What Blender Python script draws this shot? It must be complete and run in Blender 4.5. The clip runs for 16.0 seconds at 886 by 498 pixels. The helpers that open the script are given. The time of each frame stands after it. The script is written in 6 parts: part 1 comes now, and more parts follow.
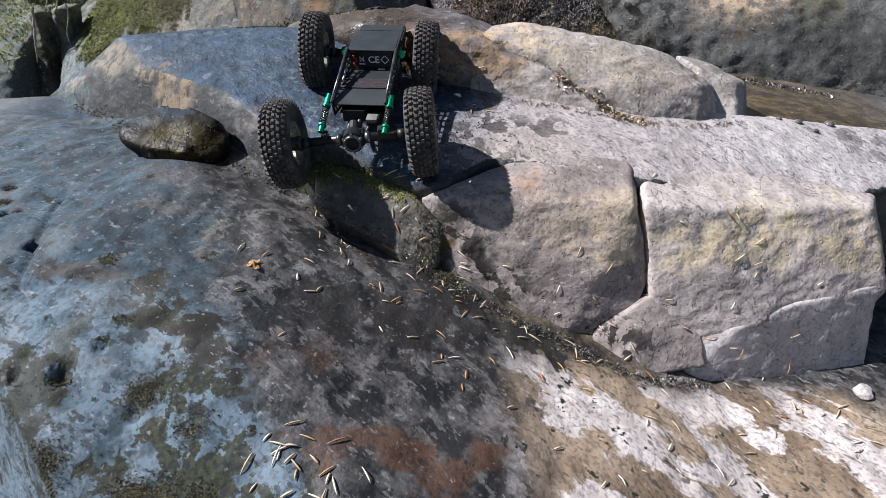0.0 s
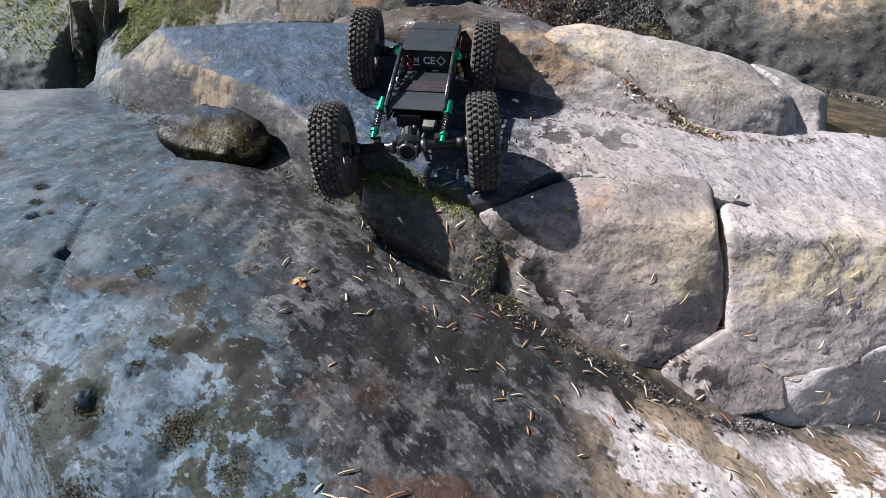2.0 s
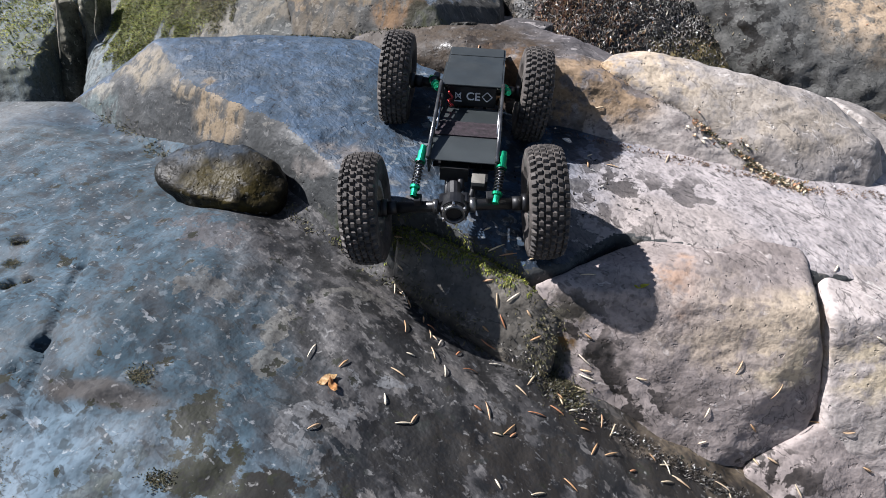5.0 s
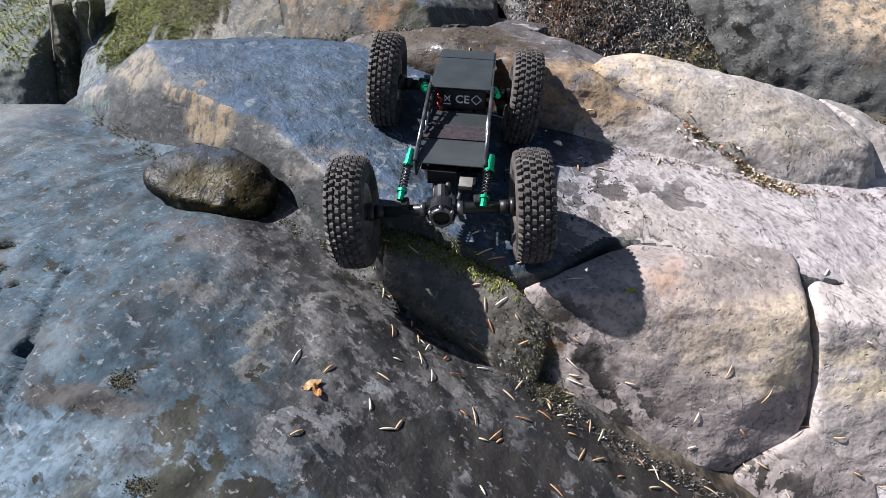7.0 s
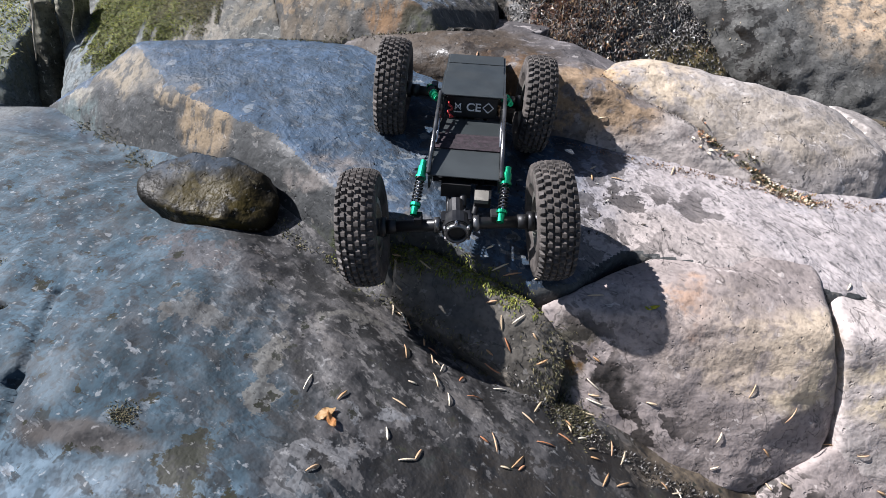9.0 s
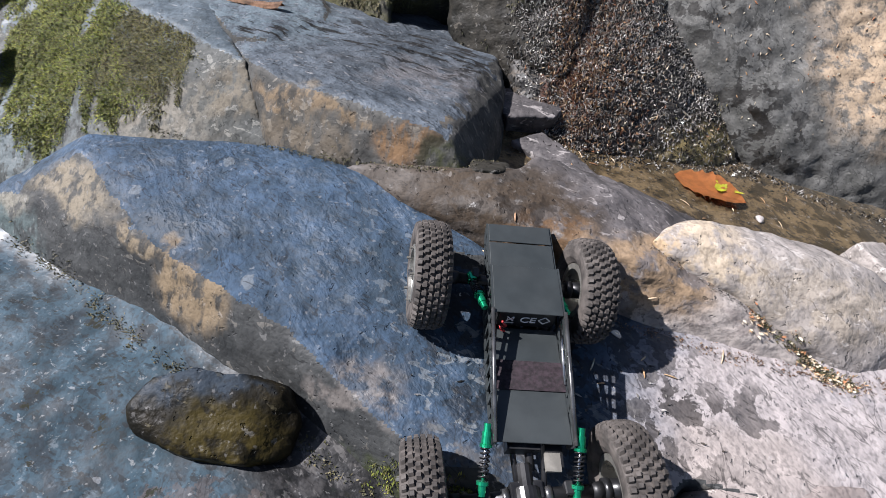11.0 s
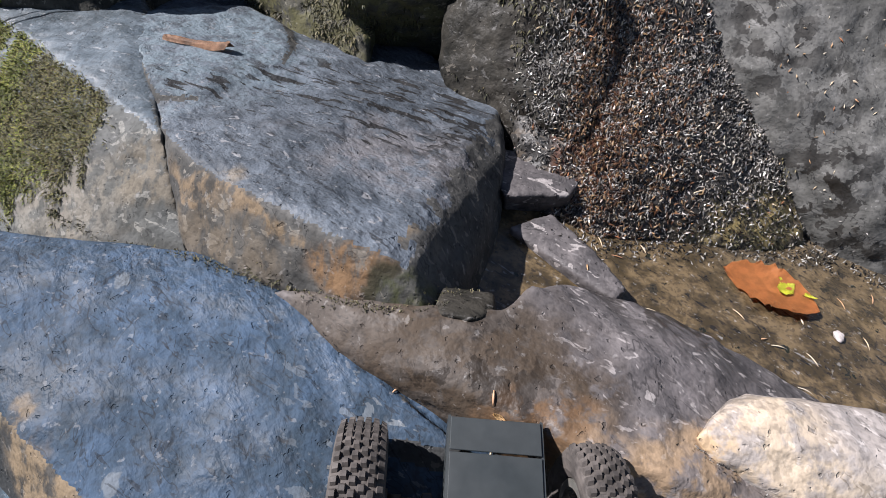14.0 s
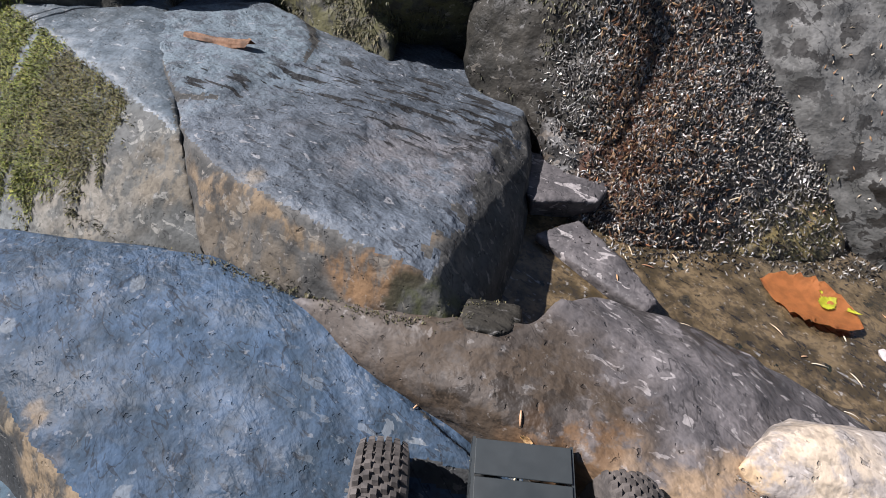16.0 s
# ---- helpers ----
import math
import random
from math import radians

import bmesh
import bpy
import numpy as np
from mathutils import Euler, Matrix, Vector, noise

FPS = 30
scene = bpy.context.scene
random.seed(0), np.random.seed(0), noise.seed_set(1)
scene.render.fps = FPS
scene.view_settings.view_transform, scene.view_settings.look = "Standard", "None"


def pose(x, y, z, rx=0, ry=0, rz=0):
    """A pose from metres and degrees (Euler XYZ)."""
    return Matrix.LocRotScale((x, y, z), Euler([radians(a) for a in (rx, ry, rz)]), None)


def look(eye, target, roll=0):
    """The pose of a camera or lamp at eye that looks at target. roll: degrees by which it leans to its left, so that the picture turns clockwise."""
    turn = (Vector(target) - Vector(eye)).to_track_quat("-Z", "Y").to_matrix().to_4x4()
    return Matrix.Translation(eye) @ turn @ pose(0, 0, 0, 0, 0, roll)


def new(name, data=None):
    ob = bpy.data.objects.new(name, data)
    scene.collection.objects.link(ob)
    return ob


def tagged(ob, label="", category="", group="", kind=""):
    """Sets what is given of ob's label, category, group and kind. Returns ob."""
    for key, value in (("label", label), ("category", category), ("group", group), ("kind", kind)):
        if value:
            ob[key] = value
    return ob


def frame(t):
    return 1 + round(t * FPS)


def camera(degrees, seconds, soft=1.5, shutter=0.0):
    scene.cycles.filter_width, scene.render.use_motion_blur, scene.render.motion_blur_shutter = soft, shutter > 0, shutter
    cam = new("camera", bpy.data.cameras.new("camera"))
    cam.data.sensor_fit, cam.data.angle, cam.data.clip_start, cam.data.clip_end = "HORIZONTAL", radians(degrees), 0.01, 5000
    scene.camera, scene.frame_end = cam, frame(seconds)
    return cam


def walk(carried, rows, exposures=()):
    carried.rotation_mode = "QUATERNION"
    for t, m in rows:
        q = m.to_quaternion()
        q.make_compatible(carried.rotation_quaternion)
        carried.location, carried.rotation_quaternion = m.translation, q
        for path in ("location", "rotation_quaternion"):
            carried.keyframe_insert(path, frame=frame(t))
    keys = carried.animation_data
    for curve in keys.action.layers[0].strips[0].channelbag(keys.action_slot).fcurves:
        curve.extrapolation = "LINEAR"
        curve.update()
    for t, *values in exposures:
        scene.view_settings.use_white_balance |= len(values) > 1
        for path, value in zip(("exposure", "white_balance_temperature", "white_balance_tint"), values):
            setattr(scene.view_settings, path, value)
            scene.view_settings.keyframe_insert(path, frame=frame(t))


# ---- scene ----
cam = camera(80.0, 16.0, soft=0.3)
PATH = [
    (0, (0.133, 0.053, 0.602), (-0.143, 1.698, -0.501), -5.8),
    (0.5, (0.126, 0.055, 0.595), (-0.185, 1.698, -0.502), -5.8),
    (1, (0.083, 0.06, 0.59), (-0.222, 1.708, -0.502), -5.3),
    (1.5, (0.059, 0.08, 0.589), (-0.254, 1.724, -0.505), -5.1),
    (2, (0.075, 0.108, 0.596), (-0.264, 1.741, -0.508), -4.9),
    (2.5, (0.084, 0.146, 0.606), (-0.271, 1.769, -0.509), -5.0),
    (3, (0.064, 0.185, 0.602), (-0.288, 1.802, -0.52), -5.1),
    (3.5, (0.031, 0.213, 0.608), (-0.307, 1.829, -0.522), -4.6),
    (4, (-0.005, 0.22, 0.616), (-0.319, 1.836, -0.519), -4.1),
    (4.5, (-0.011, 0.228, 0.616), (-0.321, 1.844, -0.52), -3.6),
    (5, (-0.002, 0.231, 0.622), (-0.321, 1.843, -0.518), -3.8),
    (7.5, (0.011, 0.243, 0.622), (-0.311, 1.857, -0.515), -3.9),
    (8, (0.007, 0.252, 0.624), (-0.313, 1.863, -0.518), -3.9),
    (8.5, (-0.007, 0.259, 0.624), (-0.311, 1.87, -0.522), -3.6),
    (9, (-0.022, 0.263, 0.626), (-0.291, 1.878, -0.523), -3.1),
    (9.5, (-0.058, 0.27, 0.671), (-0.262, 1.871, -0.511), -2.3),
    (10, (-0.119, 0.312, 0.763), (-0.23, 1.863, -0.494), -0.4),
    (10.2, (-0.144, 0.352, 0.814), (-0.22, 1.86, -0.498), 0.4),
    (12.3, (-0.162, 0.659, 0.826), (-0.164, 2.103, -0.557), 2.4),
    (12.5, (-0.152, 0.672, 0.823), (-0.168, 2.116, -0.561), 2.3),
    (13, (-0.119, 0.709, 0.816), (-0.188, 2.142, -0.578), 1.1),
    (13.5, (-0.098, 0.738, 0.819), (-0.213, 2.156, -0.587), 0.1),
    (14, (-0.103, 0.76, 0.816), (-0.228, 2.176, -0.591), 0.1),
    (14.5, (-0.129, 0.756, 0.809), (-0.24, 2.176, -0.594), 0.9),
    (15, (-0.151, 0.739, 0.818), (-0.262, 2.16, -0.585), 1.0),
    (15.5, (-0.143, 0.751, 0.822), (-0.28, 2.163, -0.587), 0.6),
    (16, (-0.113, 0.782, 0.807), (-0.299, 2.186, -0.605), -0.7),
]
walk(cam, [(t, look(eye, target, roll)) for t, eye, target, roll in PATH], exposures=[(0, 0.84, 6100, 13), (2.5, 0.99, 6100, 13), (5, 1.04, 6100, 13), (8.5, 1.17, 6100, 14), (10, 1.0, 6100, 14), (12.5, 1.08, 6230, 16), (16, 1.06, 6250, 16)])

# ---- light ----
SUN_FROM = Vector((-0.66, 0.015, 0.80)).normalized()
world = bpy.data.worlds.new("sky")
scene.world = world
world.use_nodes = True
wt = world.node_tree
sky = wt.nodes.new("ShaderNodeTexSky")
sky.sky_type, sky.sun_disc = "NISHITA", False
sky.sun_elevation = math.asin(SUN_FROM.z)
sky.sun_rotation = math.atan2(SUN_FROM.x, SUN_FROM.y)
wt.nodes["Background"].inputs["Strength"].default_value = 0.040
wt.links.new(sky.outputs[0], wt.nodes["Background"].inputs["Color"])
sun_lamp = new("sun", bpy.data.lights.new("sun", "SUN"))
sun_lamp.data.energy, sun_lamp.data.angle, sun_lamp.data.color = 5.0, radians(0.6), (1.0, 0.965, 0.92)
sun_lamp.matrix_world = look(SUN_FROM * 5, (0, 0, 0))


# ---- materials ----
class Nodes:
    """A short hand for the node tree of one material."""

    def __init__(self, name):
        self.mat = bpy.data.materials.new(name)
        self.mat.use_nodes = True
        self.t = self.mat.node_tree
        self.b = self.t.nodes["Principled BSDF"]
        self.co = self.t.nodes.new("ShaderNodeTexCoord").outputs["Object"]

    def put(self, sock, v):
        if isinstance(v, bpy.types.NodeSocket):
            self.t.links.new(v, sock)
        elif isinstance(v, tuple) and len(v) == 3 and sock.type == "RGBA":
            sock.default_value = (*v, 1)
        else:
            sock.default_value = v

    def noise(self, scale, detail=5, rough=0.55, dist=0.0, co=None, out="Fac"):
        n = self.t.nodes.new("ShaderNodeTexNoise")
        self.put(n.inputs["Vector"], co or self.co)
        for k, v in (("Scale", scale), ("Detail", detail), ("Roughness", rough), ("Distortion", dist)):
            n.inputs[k].default_value = v
        return n.outputs[out]

    def cells(self, scale, out="Distance", feature="F1", co=None):
        n = self.t.nodes.new("ShaderNodeTexVoronoi")
        n.feature = feature
        self.put(n.inputs["Vector"], co or self.co)
        n.inputs["Scale"].default_value = scale
        return n.outputs[out]

    def squash(self, scale, turn=(0, 0, 0)):
        n = self.t.nodes.new("ShaderNodeMapping")
        self.put(n.inputs["Vector"], self.co)
        n.vector_type = "TEXTURE"
        n.inputs["Scale"].default_value = [1 / a for a in scale]
        n.inputs["Rotation"].default_value = [radians(-a) for a in turn]
        return n.outputs[0]

    def step(self, v, a, b, lo=0.0, hi=1.0):
        n = self.t.nodes.new("ShaderNodeMapRange")
        n.interpolation_type = "SMOOTHSTEP"
        self.put(n.inputs["Value"], v)
        for k, x in (("From Min", a), ("From Max", b), ("To Min", lo), ("To Max", hi)):
            n.inputs[k].default_value = x
        return n.outputs[0]

    def math(self, op, a, b=0.0):
        n = self.t.nodes.new("ShaderNodeMath")
        n.operation = op
        self.put(n.inputs[0], a), self.put(n.inputs[1], b)
        return n.outputs[0]

    def mix(self, f, a, b, mode="MIX"):
        n = self.t.nodes.new("ShaderNodeMix")
        n.data_type, n.blend_type = "RGBA", mode
        self.put(n.inputs["Factor"], f)
        ins = [i for i in n.inputs if i.type == "RGBA"]
        self.put(ins[0], a), self.put(ins[1], b)
        return [o for o in n.outputs if o.type == "RGBA"][0]

    def warped(self, scale, amp):
        n = self.t.nodes.new("ShaderNodeVectorMath")
        n.operation = "MULTIPLY_ADD"
        self.put(n.inputs[0], self.noise(scale, 4, out="Color"))
        n.inputs[1].default_value = (amp,) * 3
        off = self.t.nodes.new("ShaderNodeVectorMath")
        off.operation = "SUBTRACT"
        self.put(off.inputs[0], self.co)
        off.inputs[1].default_value = (amp / 2,) * 3
        self.put(n.inputs[2], off.outputs[0])
        return n.outputs[0]

    def blob(self, co, centre, size, soft=0.5):
        """1 inside an ellipsoid of that size about centre, 0 outside."""
        a = self.t.nodes.new("ShaderNodeVectorMath")
        a.operation = "SUBTRACT"
        self.put(a.inputs[0], co)
        a.inputs[1].default_value = centre
        d = self.t.nodes.new("ShaderNodeVectorMath")
        d.operation = "DIVIDE"
        self.put(d.inputs[0], a.outputs[0])
        d.inputs[1].default_value = size
        n = self.t.nodes.new("ShaderNodeVectorMath")
        n.operation = "LENGTH"
        self.put(n.inputs[0], d.outputs[0])
        return self.step(n.outputs["Value"], 1 - soft, 1 + soft, 1, 0)

    def hairlines(self, lie):
        """Thin broken scratches and cracks that run one way."""
        total = None
        for scale, width, turn in ((9, 0.006, lie), (17, 0.009, lie + 50), (26, 0.012, lie - 10)):
            v = self.noise(scale, 4, 0.5, 0.1, co=self.squash((0.55, 2.0, 1.3), (0, 0, turn)))
            line = self.step(self.math("ABSOLUTE", self.math("SUBTRACT", v, 0.5)), width * 0.4, width, 1, 0)
            line = self.math("MULTIPLY", line, self.step(self.noise(scale * 1.3, 3, 0.6), 0.52, 0.57))
            total = line if total is None else self.math("MAXIMUM", total, line)
        return total

    def axis(self, i, co=None):
        n = self.t.nodes.new("ShaderNodeSeparateXYZ")
        self.put(n.inputs[0], co or self.co)
        return n.outputs[i]

    def finish(self, colour, rough, height=None, strength=0.4, distance=0.002, spec=0.5, metal=0.0):
        self.put(self.b.inputs["Base Color"], colour)
        self.put(self.b.inputs["Roughness"], rough)
        self.b.inputs["Specular IOR Level"].default_value = spec
        self.b.inputs["Metallic"].default_value = metal
        if height is not None:
            n = self.t.nodes.new("ShaderNodeBump")
            n.inputs["Strength"].default_value, n.inputs["Distance"].default_value = strength, distance
            self.put(n.inputs["Height"], height)
            self.t.links.new(n.outputs[0], self.b.inputs["Normal"])
        return self.mat


def rock_material(name, dark, light, fleck, stains=(), flecks=0.56, gloss=(0.42, 0.75), wet=(), grain=1.0, damp=0.62, zone=None, relief=0.85, gouge=0.0, films=(), mottle=1.0, veins=0.75, lie=40, spec=0.32, wrinkle=0.0, hang=0.0, slots=()):
    """Stone: two-scale mottling, pale flecks, dark pocks, stains (centre, size, colour, strength) and wet places
    (centre, size), a few of which also hold painted shade.
    """
    n = Nodes(name)
    w = n.warped(14, 0.10)
    big, mid, fine = n.noise(5, 4), n.noise(38, 4, 0.55, 0.1), n.noise(190, 1.5, 0.5)
    c = n.mix(n.step(n.math("ADD", n.math("MULTIPLY", big, 0.6), n.math("MULTIPLY", mid, 0.5)), 0.38, 0.75), dark, light)
    streak = n.noise(24, 4, 0.5, 0.3, co=n.squash((1, 2.2, 2.2), (0, 0, 35)))
    c = n.mix(n.step(streak, 0.5, 0.75, 0, 0.45 * mottle), c, tuple(0.55 * v for v in dark))
    spots = n.step(n.noise(52, 4, 0.5, 0.6, co=n.squash((1, 1.9, 1.4), (0, 0, 20))), flecks, flecks + 0.02, 0, 0.75)
    if zone:
        spots = n.math("MULTIPLY", spots, n.step(n.axis(0, w), zone[0], zone[1], 0.12, 1))
        spots = n.math("MAXIMUM", spots, n.step(n.cells(11, co=n.warped(60, 0.02)), 0.09, 0.12, 0.5, 0))
    c = n.mix(spots, c, fleck)
    # broad veils of another tone, broken by the grain
    for centre, size, colour in films:
        veil = n.mix(n.step(n.noise(30, 6, 0.62, 0.2), 0.30, 0.72), tuple(0.80 * v for v in colour), tuple(1.15 * v for v in colour))
        c = n.mix(n.math("MULTIPLY", n.blob(w, centre, size, 0.3), n.step(n.noise(9, 5, 0.6), 0.28, 0.42, 0.55, 1)), c, veil)
    if gouge:
        nick = n.step(n.noise(62, 3, 0.5, 0.2, co=n.squash((0.55, 2.4, 1.6), (0, 0, 30))), 0.33, 0.35, gouge, 0)
        nick = n.math("MULTIPLY", nick, n.step(n.noise(8, 4, 0.6), 0.40, 0.56, 0.2, 1))
        c = n.mix(nick, c, n.mix(0.75, c, (0.004, 0.004, 0.005)))
    c = n.mix(n.math("MULTIPLY", n.hairlines(lie), veins), c, n.mix(0.72, c, (0.004, 0.004, 0.005)))
    for centre, size, colour, much in stains:
        rag = n.noise(34, 6, 0.6, 0.1, co=n.squash((1.5, 1.5, 0.45))) if hang else n.noise(42, 6, 0.62, 0.1)
        m = n.math("MULTIPLY", n.blob(w, centre, size, 0.35), n.step(rag, 0.40, 0.54, 0.10, much))
        c = n.mix(m, c, colour)
    dash = 0.0
    for centre, size in slots:
        m = n.step(n.noise(36, 4, 0.55, 0.3, co=n.squash((0.55, 2.3, 1.6), (0, 0, 20))), 0.425, 0.437, 1, 0)
        dash = n.math("ADD", dash, n.math("MULTIPLY", m, n.blob(w, centre, size, 0.4)))
    if slots:
        c = n.mix(n.math("MINIMUM", n.math("MULTIPLY", dash, 1.6), 0.95), c, (0.010, 0.0095, 0.009))
    pocks = n.step(n.noise(120, 2, 0.5), 0.27, 0.34, 1, 0)
    c = n.mix(n.math("MULTIPLY", pocks, 0.4), c, tuple(0.25 * v for v in dark))
    c = n.mix(n.step(fine, 0.33, 0.52, 0.40, 0), c, n.mix(0.7, c, (0.006, 0.006, 0.006)))
    c = n.mix(n.step(n.noise(110, 4, 0.55, 0.3), 0.63, 0.68, 0, 0.30), c, n.mix(0.35, c, (0.62, 0.60, 0.58)))
    rough = n.step(n.noise(17, 4), 0.35, 0.65, gloss[0], gloss[1])
    for centre, size in wet:
        m = n.math("MULTIPLY", n.blob(w, centre, size, 0.4), n.step(n.noise(30, 6, 0.6, 0.2), 0.505, 0.53))
        c = n.mix(m, c, n.mix(damp, c, (0.012, 0.010, 0.008)))
        rough = n.math("SUBTRACT", rough, n.math("MULTIPLY", m, 0.25))
    rough = n.math("MAXIMUM", rough, 0.20)
    h = n.math("ADD", n.math("MULTIPLY", mid, 0.95), n.math("ADD", n.math("MULTIPLY", fine, 0.24 * grain), n.math("MULTIPLY", pocks, -0.30)))
    h = n.math("ADD", h, n.math("MULTIPLY", streak, 0.4))
    if slots:
        h = n.math("SUBTRACT", h, n.math("MULTIPLY", dash, 0.9))
    if wrinkle:
        fold = n.noise(30, 4, 0.55, 0.5, co=n.squash((0.6, 1.5, 1.2), (0, 0, 55)))
        fold = n.math("ADD", fold, n.math("MULTIPLY", n.noise(64, 3, 0.5, 0.5, co=n.squash((0.6, 1.5, 1.2), (0, 0, 40))), 0.45))
        h = n.math("ADD", h, n.math("MULTIPLY", fold, wrinkle))
        c = n.mix(n.step(fold, 0.68, 0.52, 0, 0.30), c, n.mix(0.5, c, (0.006, 0.008, 0.012)))
    return n.finish(c, rough, h, relief, 0.005, spec)


OCHRE, TAN, LIME = (0.165, 0.120, 0.070), (0.42, 0.34, 0.23), (0.58, 0.48, 0.32)
# The dark blue base stands in for skylit shade on the slab's left.
m_slab = rock_material("slate", (0.016, 0.030, 0.046), (0.046, 0.080, 0.132), (0.16, 0.175, 0.185), gloss=(0.62, 0.85), flecks=0.60, zone=(-0.32, -0.08), relief=0.75, wrinkle=1.0, gouge=0.7, films=[
    ((0.34, 0.82, 0.25), (0.30, 0.17, 0.2), (0.37, 0.332, 0.322)),
    ((0.70, 0.90, 0.18), (0.30, 0.17, 0.2), (0.43, 0.395, 0.39)),
    ((0.14, 0.74, 0.29), (0.12, 0.055, 0.1), (0.32, 0.28, 0.26))], stains=[
    ((-0.64, 1.07, 0.38), (0.10, 0.05, 0.04), (0.16, 0.14, 0.11), 0.6),
    ((-0.16, 0.735, 0.31), (0.12, 0.05, 0.016), (0.13, 0.118, 0.105), 0.6),
    ((-0.26, 0.795, 0.350), (0.07, 0.025, 0.016), (0.15, 0.132, 0.12), 0.8),
    # brown-grey blobs put the shading of the face below the lip into colour
    ((-0.22, 0.745, 0.30), (0.12, 0.05, 0.035), (0.09, 0.08, 0.07), 0.95),
    ((-0.36, 0.815, 0.32), (0.10, 0.05, 0.035), (0.07, 0.066, 0.06), 0.95),
    ((-0.60, 0.95, 0.32), (0.14, 0.06, 0.04), (0.065, 0.07, 0.062), 0.9),
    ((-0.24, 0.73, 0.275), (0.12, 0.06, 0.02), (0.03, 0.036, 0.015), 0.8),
    ((-0.52, 0.945, 0.380), (0.08, 0.025, 0.012), OCHRE, 0.8),
    ((-0.40, 0.87, 0.36), (0.03, 0.03, 0.03), OCHRE, 0.8)],
    wet=[((-0.02, 0.86, 0.33), (0.20, 0.10, 0.2)), ((0.04, 0.72, 0.28), (0.14, 0.06, 0.1)), ((0.16, 0.80, 0.28), (0.10, 0.03, 0.1)), ((0.66, 0.94, 0.14), (0.12, 0.08, 0.1))])
# Darker tone for steep faces: plane shading held in colour, with real ochre stains.
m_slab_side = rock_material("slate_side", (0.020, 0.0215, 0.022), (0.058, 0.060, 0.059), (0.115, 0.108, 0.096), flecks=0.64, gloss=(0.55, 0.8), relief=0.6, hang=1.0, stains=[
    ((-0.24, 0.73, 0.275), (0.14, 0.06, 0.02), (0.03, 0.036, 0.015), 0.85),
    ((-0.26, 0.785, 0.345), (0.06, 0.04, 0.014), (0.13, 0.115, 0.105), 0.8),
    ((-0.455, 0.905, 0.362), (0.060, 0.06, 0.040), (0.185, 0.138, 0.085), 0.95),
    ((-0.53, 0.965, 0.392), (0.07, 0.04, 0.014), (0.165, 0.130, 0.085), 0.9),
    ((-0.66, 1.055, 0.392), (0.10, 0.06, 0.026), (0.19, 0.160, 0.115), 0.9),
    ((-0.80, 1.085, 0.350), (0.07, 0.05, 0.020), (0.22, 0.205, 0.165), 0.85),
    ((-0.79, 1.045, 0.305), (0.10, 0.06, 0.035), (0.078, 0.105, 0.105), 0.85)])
m_top = rock_material("blue_grey_top", (0.040, 0.052, 0.060), (0.112, 0.138, 0.160), (0.24, 0.25, 0.26), flecks=0.66, gloss=(0.4, 0.65), relief=0.6)
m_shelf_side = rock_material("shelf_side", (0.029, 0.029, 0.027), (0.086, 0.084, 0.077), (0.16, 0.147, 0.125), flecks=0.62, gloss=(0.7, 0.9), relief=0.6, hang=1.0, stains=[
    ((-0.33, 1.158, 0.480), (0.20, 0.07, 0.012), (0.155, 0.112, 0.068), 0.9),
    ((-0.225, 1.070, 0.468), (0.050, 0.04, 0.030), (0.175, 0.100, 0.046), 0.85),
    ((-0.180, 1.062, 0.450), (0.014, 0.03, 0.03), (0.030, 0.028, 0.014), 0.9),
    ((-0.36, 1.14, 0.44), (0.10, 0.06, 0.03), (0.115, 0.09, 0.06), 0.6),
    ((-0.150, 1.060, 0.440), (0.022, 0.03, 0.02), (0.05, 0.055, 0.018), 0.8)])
m_block = rock_material("grey_stone", (0.162, 0.136, 0.124), (0.325, 0.278, 0.258), (0.45, 0.40, 0.37), flecks=0.66, gloss=(0.6, 0.85), relief=0.6, mottle=0.6, stains=[
    ((0.27, 0.66, 0.225), (0.045, 0.05, 0.05), LIME, 0.8),
    ((0.22, 0.66, 0.24), (0.08, 0.05, 0.05), (0.42, 0.34, 0.26), 0.85),
    ((0.12, 0.67, 0.27), (0.08, 0.04, 0.03), (0.40, 0.33, 0.29), 0.8),
    # dark left end: wet moss, and the crawler's shade put into the colour
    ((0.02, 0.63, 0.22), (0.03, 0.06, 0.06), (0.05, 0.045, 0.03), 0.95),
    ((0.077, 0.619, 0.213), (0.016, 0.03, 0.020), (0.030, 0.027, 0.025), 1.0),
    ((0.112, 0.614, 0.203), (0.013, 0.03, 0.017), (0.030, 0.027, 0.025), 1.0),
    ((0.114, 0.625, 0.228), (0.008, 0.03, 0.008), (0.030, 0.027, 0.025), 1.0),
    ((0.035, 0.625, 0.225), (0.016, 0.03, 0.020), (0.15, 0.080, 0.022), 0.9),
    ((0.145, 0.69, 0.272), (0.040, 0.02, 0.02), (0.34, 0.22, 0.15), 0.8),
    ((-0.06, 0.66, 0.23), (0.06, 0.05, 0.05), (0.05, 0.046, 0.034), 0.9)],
    # the first wet place also carries the crawler's shade in its darkness
    wet=[((0.045, 0.62, 0.19), (0.05, 0.07, 0.10)), ((0.10, 0.60, 0.15), (0.07, 0.05, 0.06)), ((0.22, 0.59, 0.09), (0.12, 0.05, 0.03))], damp=0.86)
m_chip = rock_material("wet_chip", (0.040, 0.037, 0.031), (0.125, 0.112, 0.094), (0.20, 0.175, 0.14), flecks=0.64, gloss=(0.35, 0.6), relief=0.7)
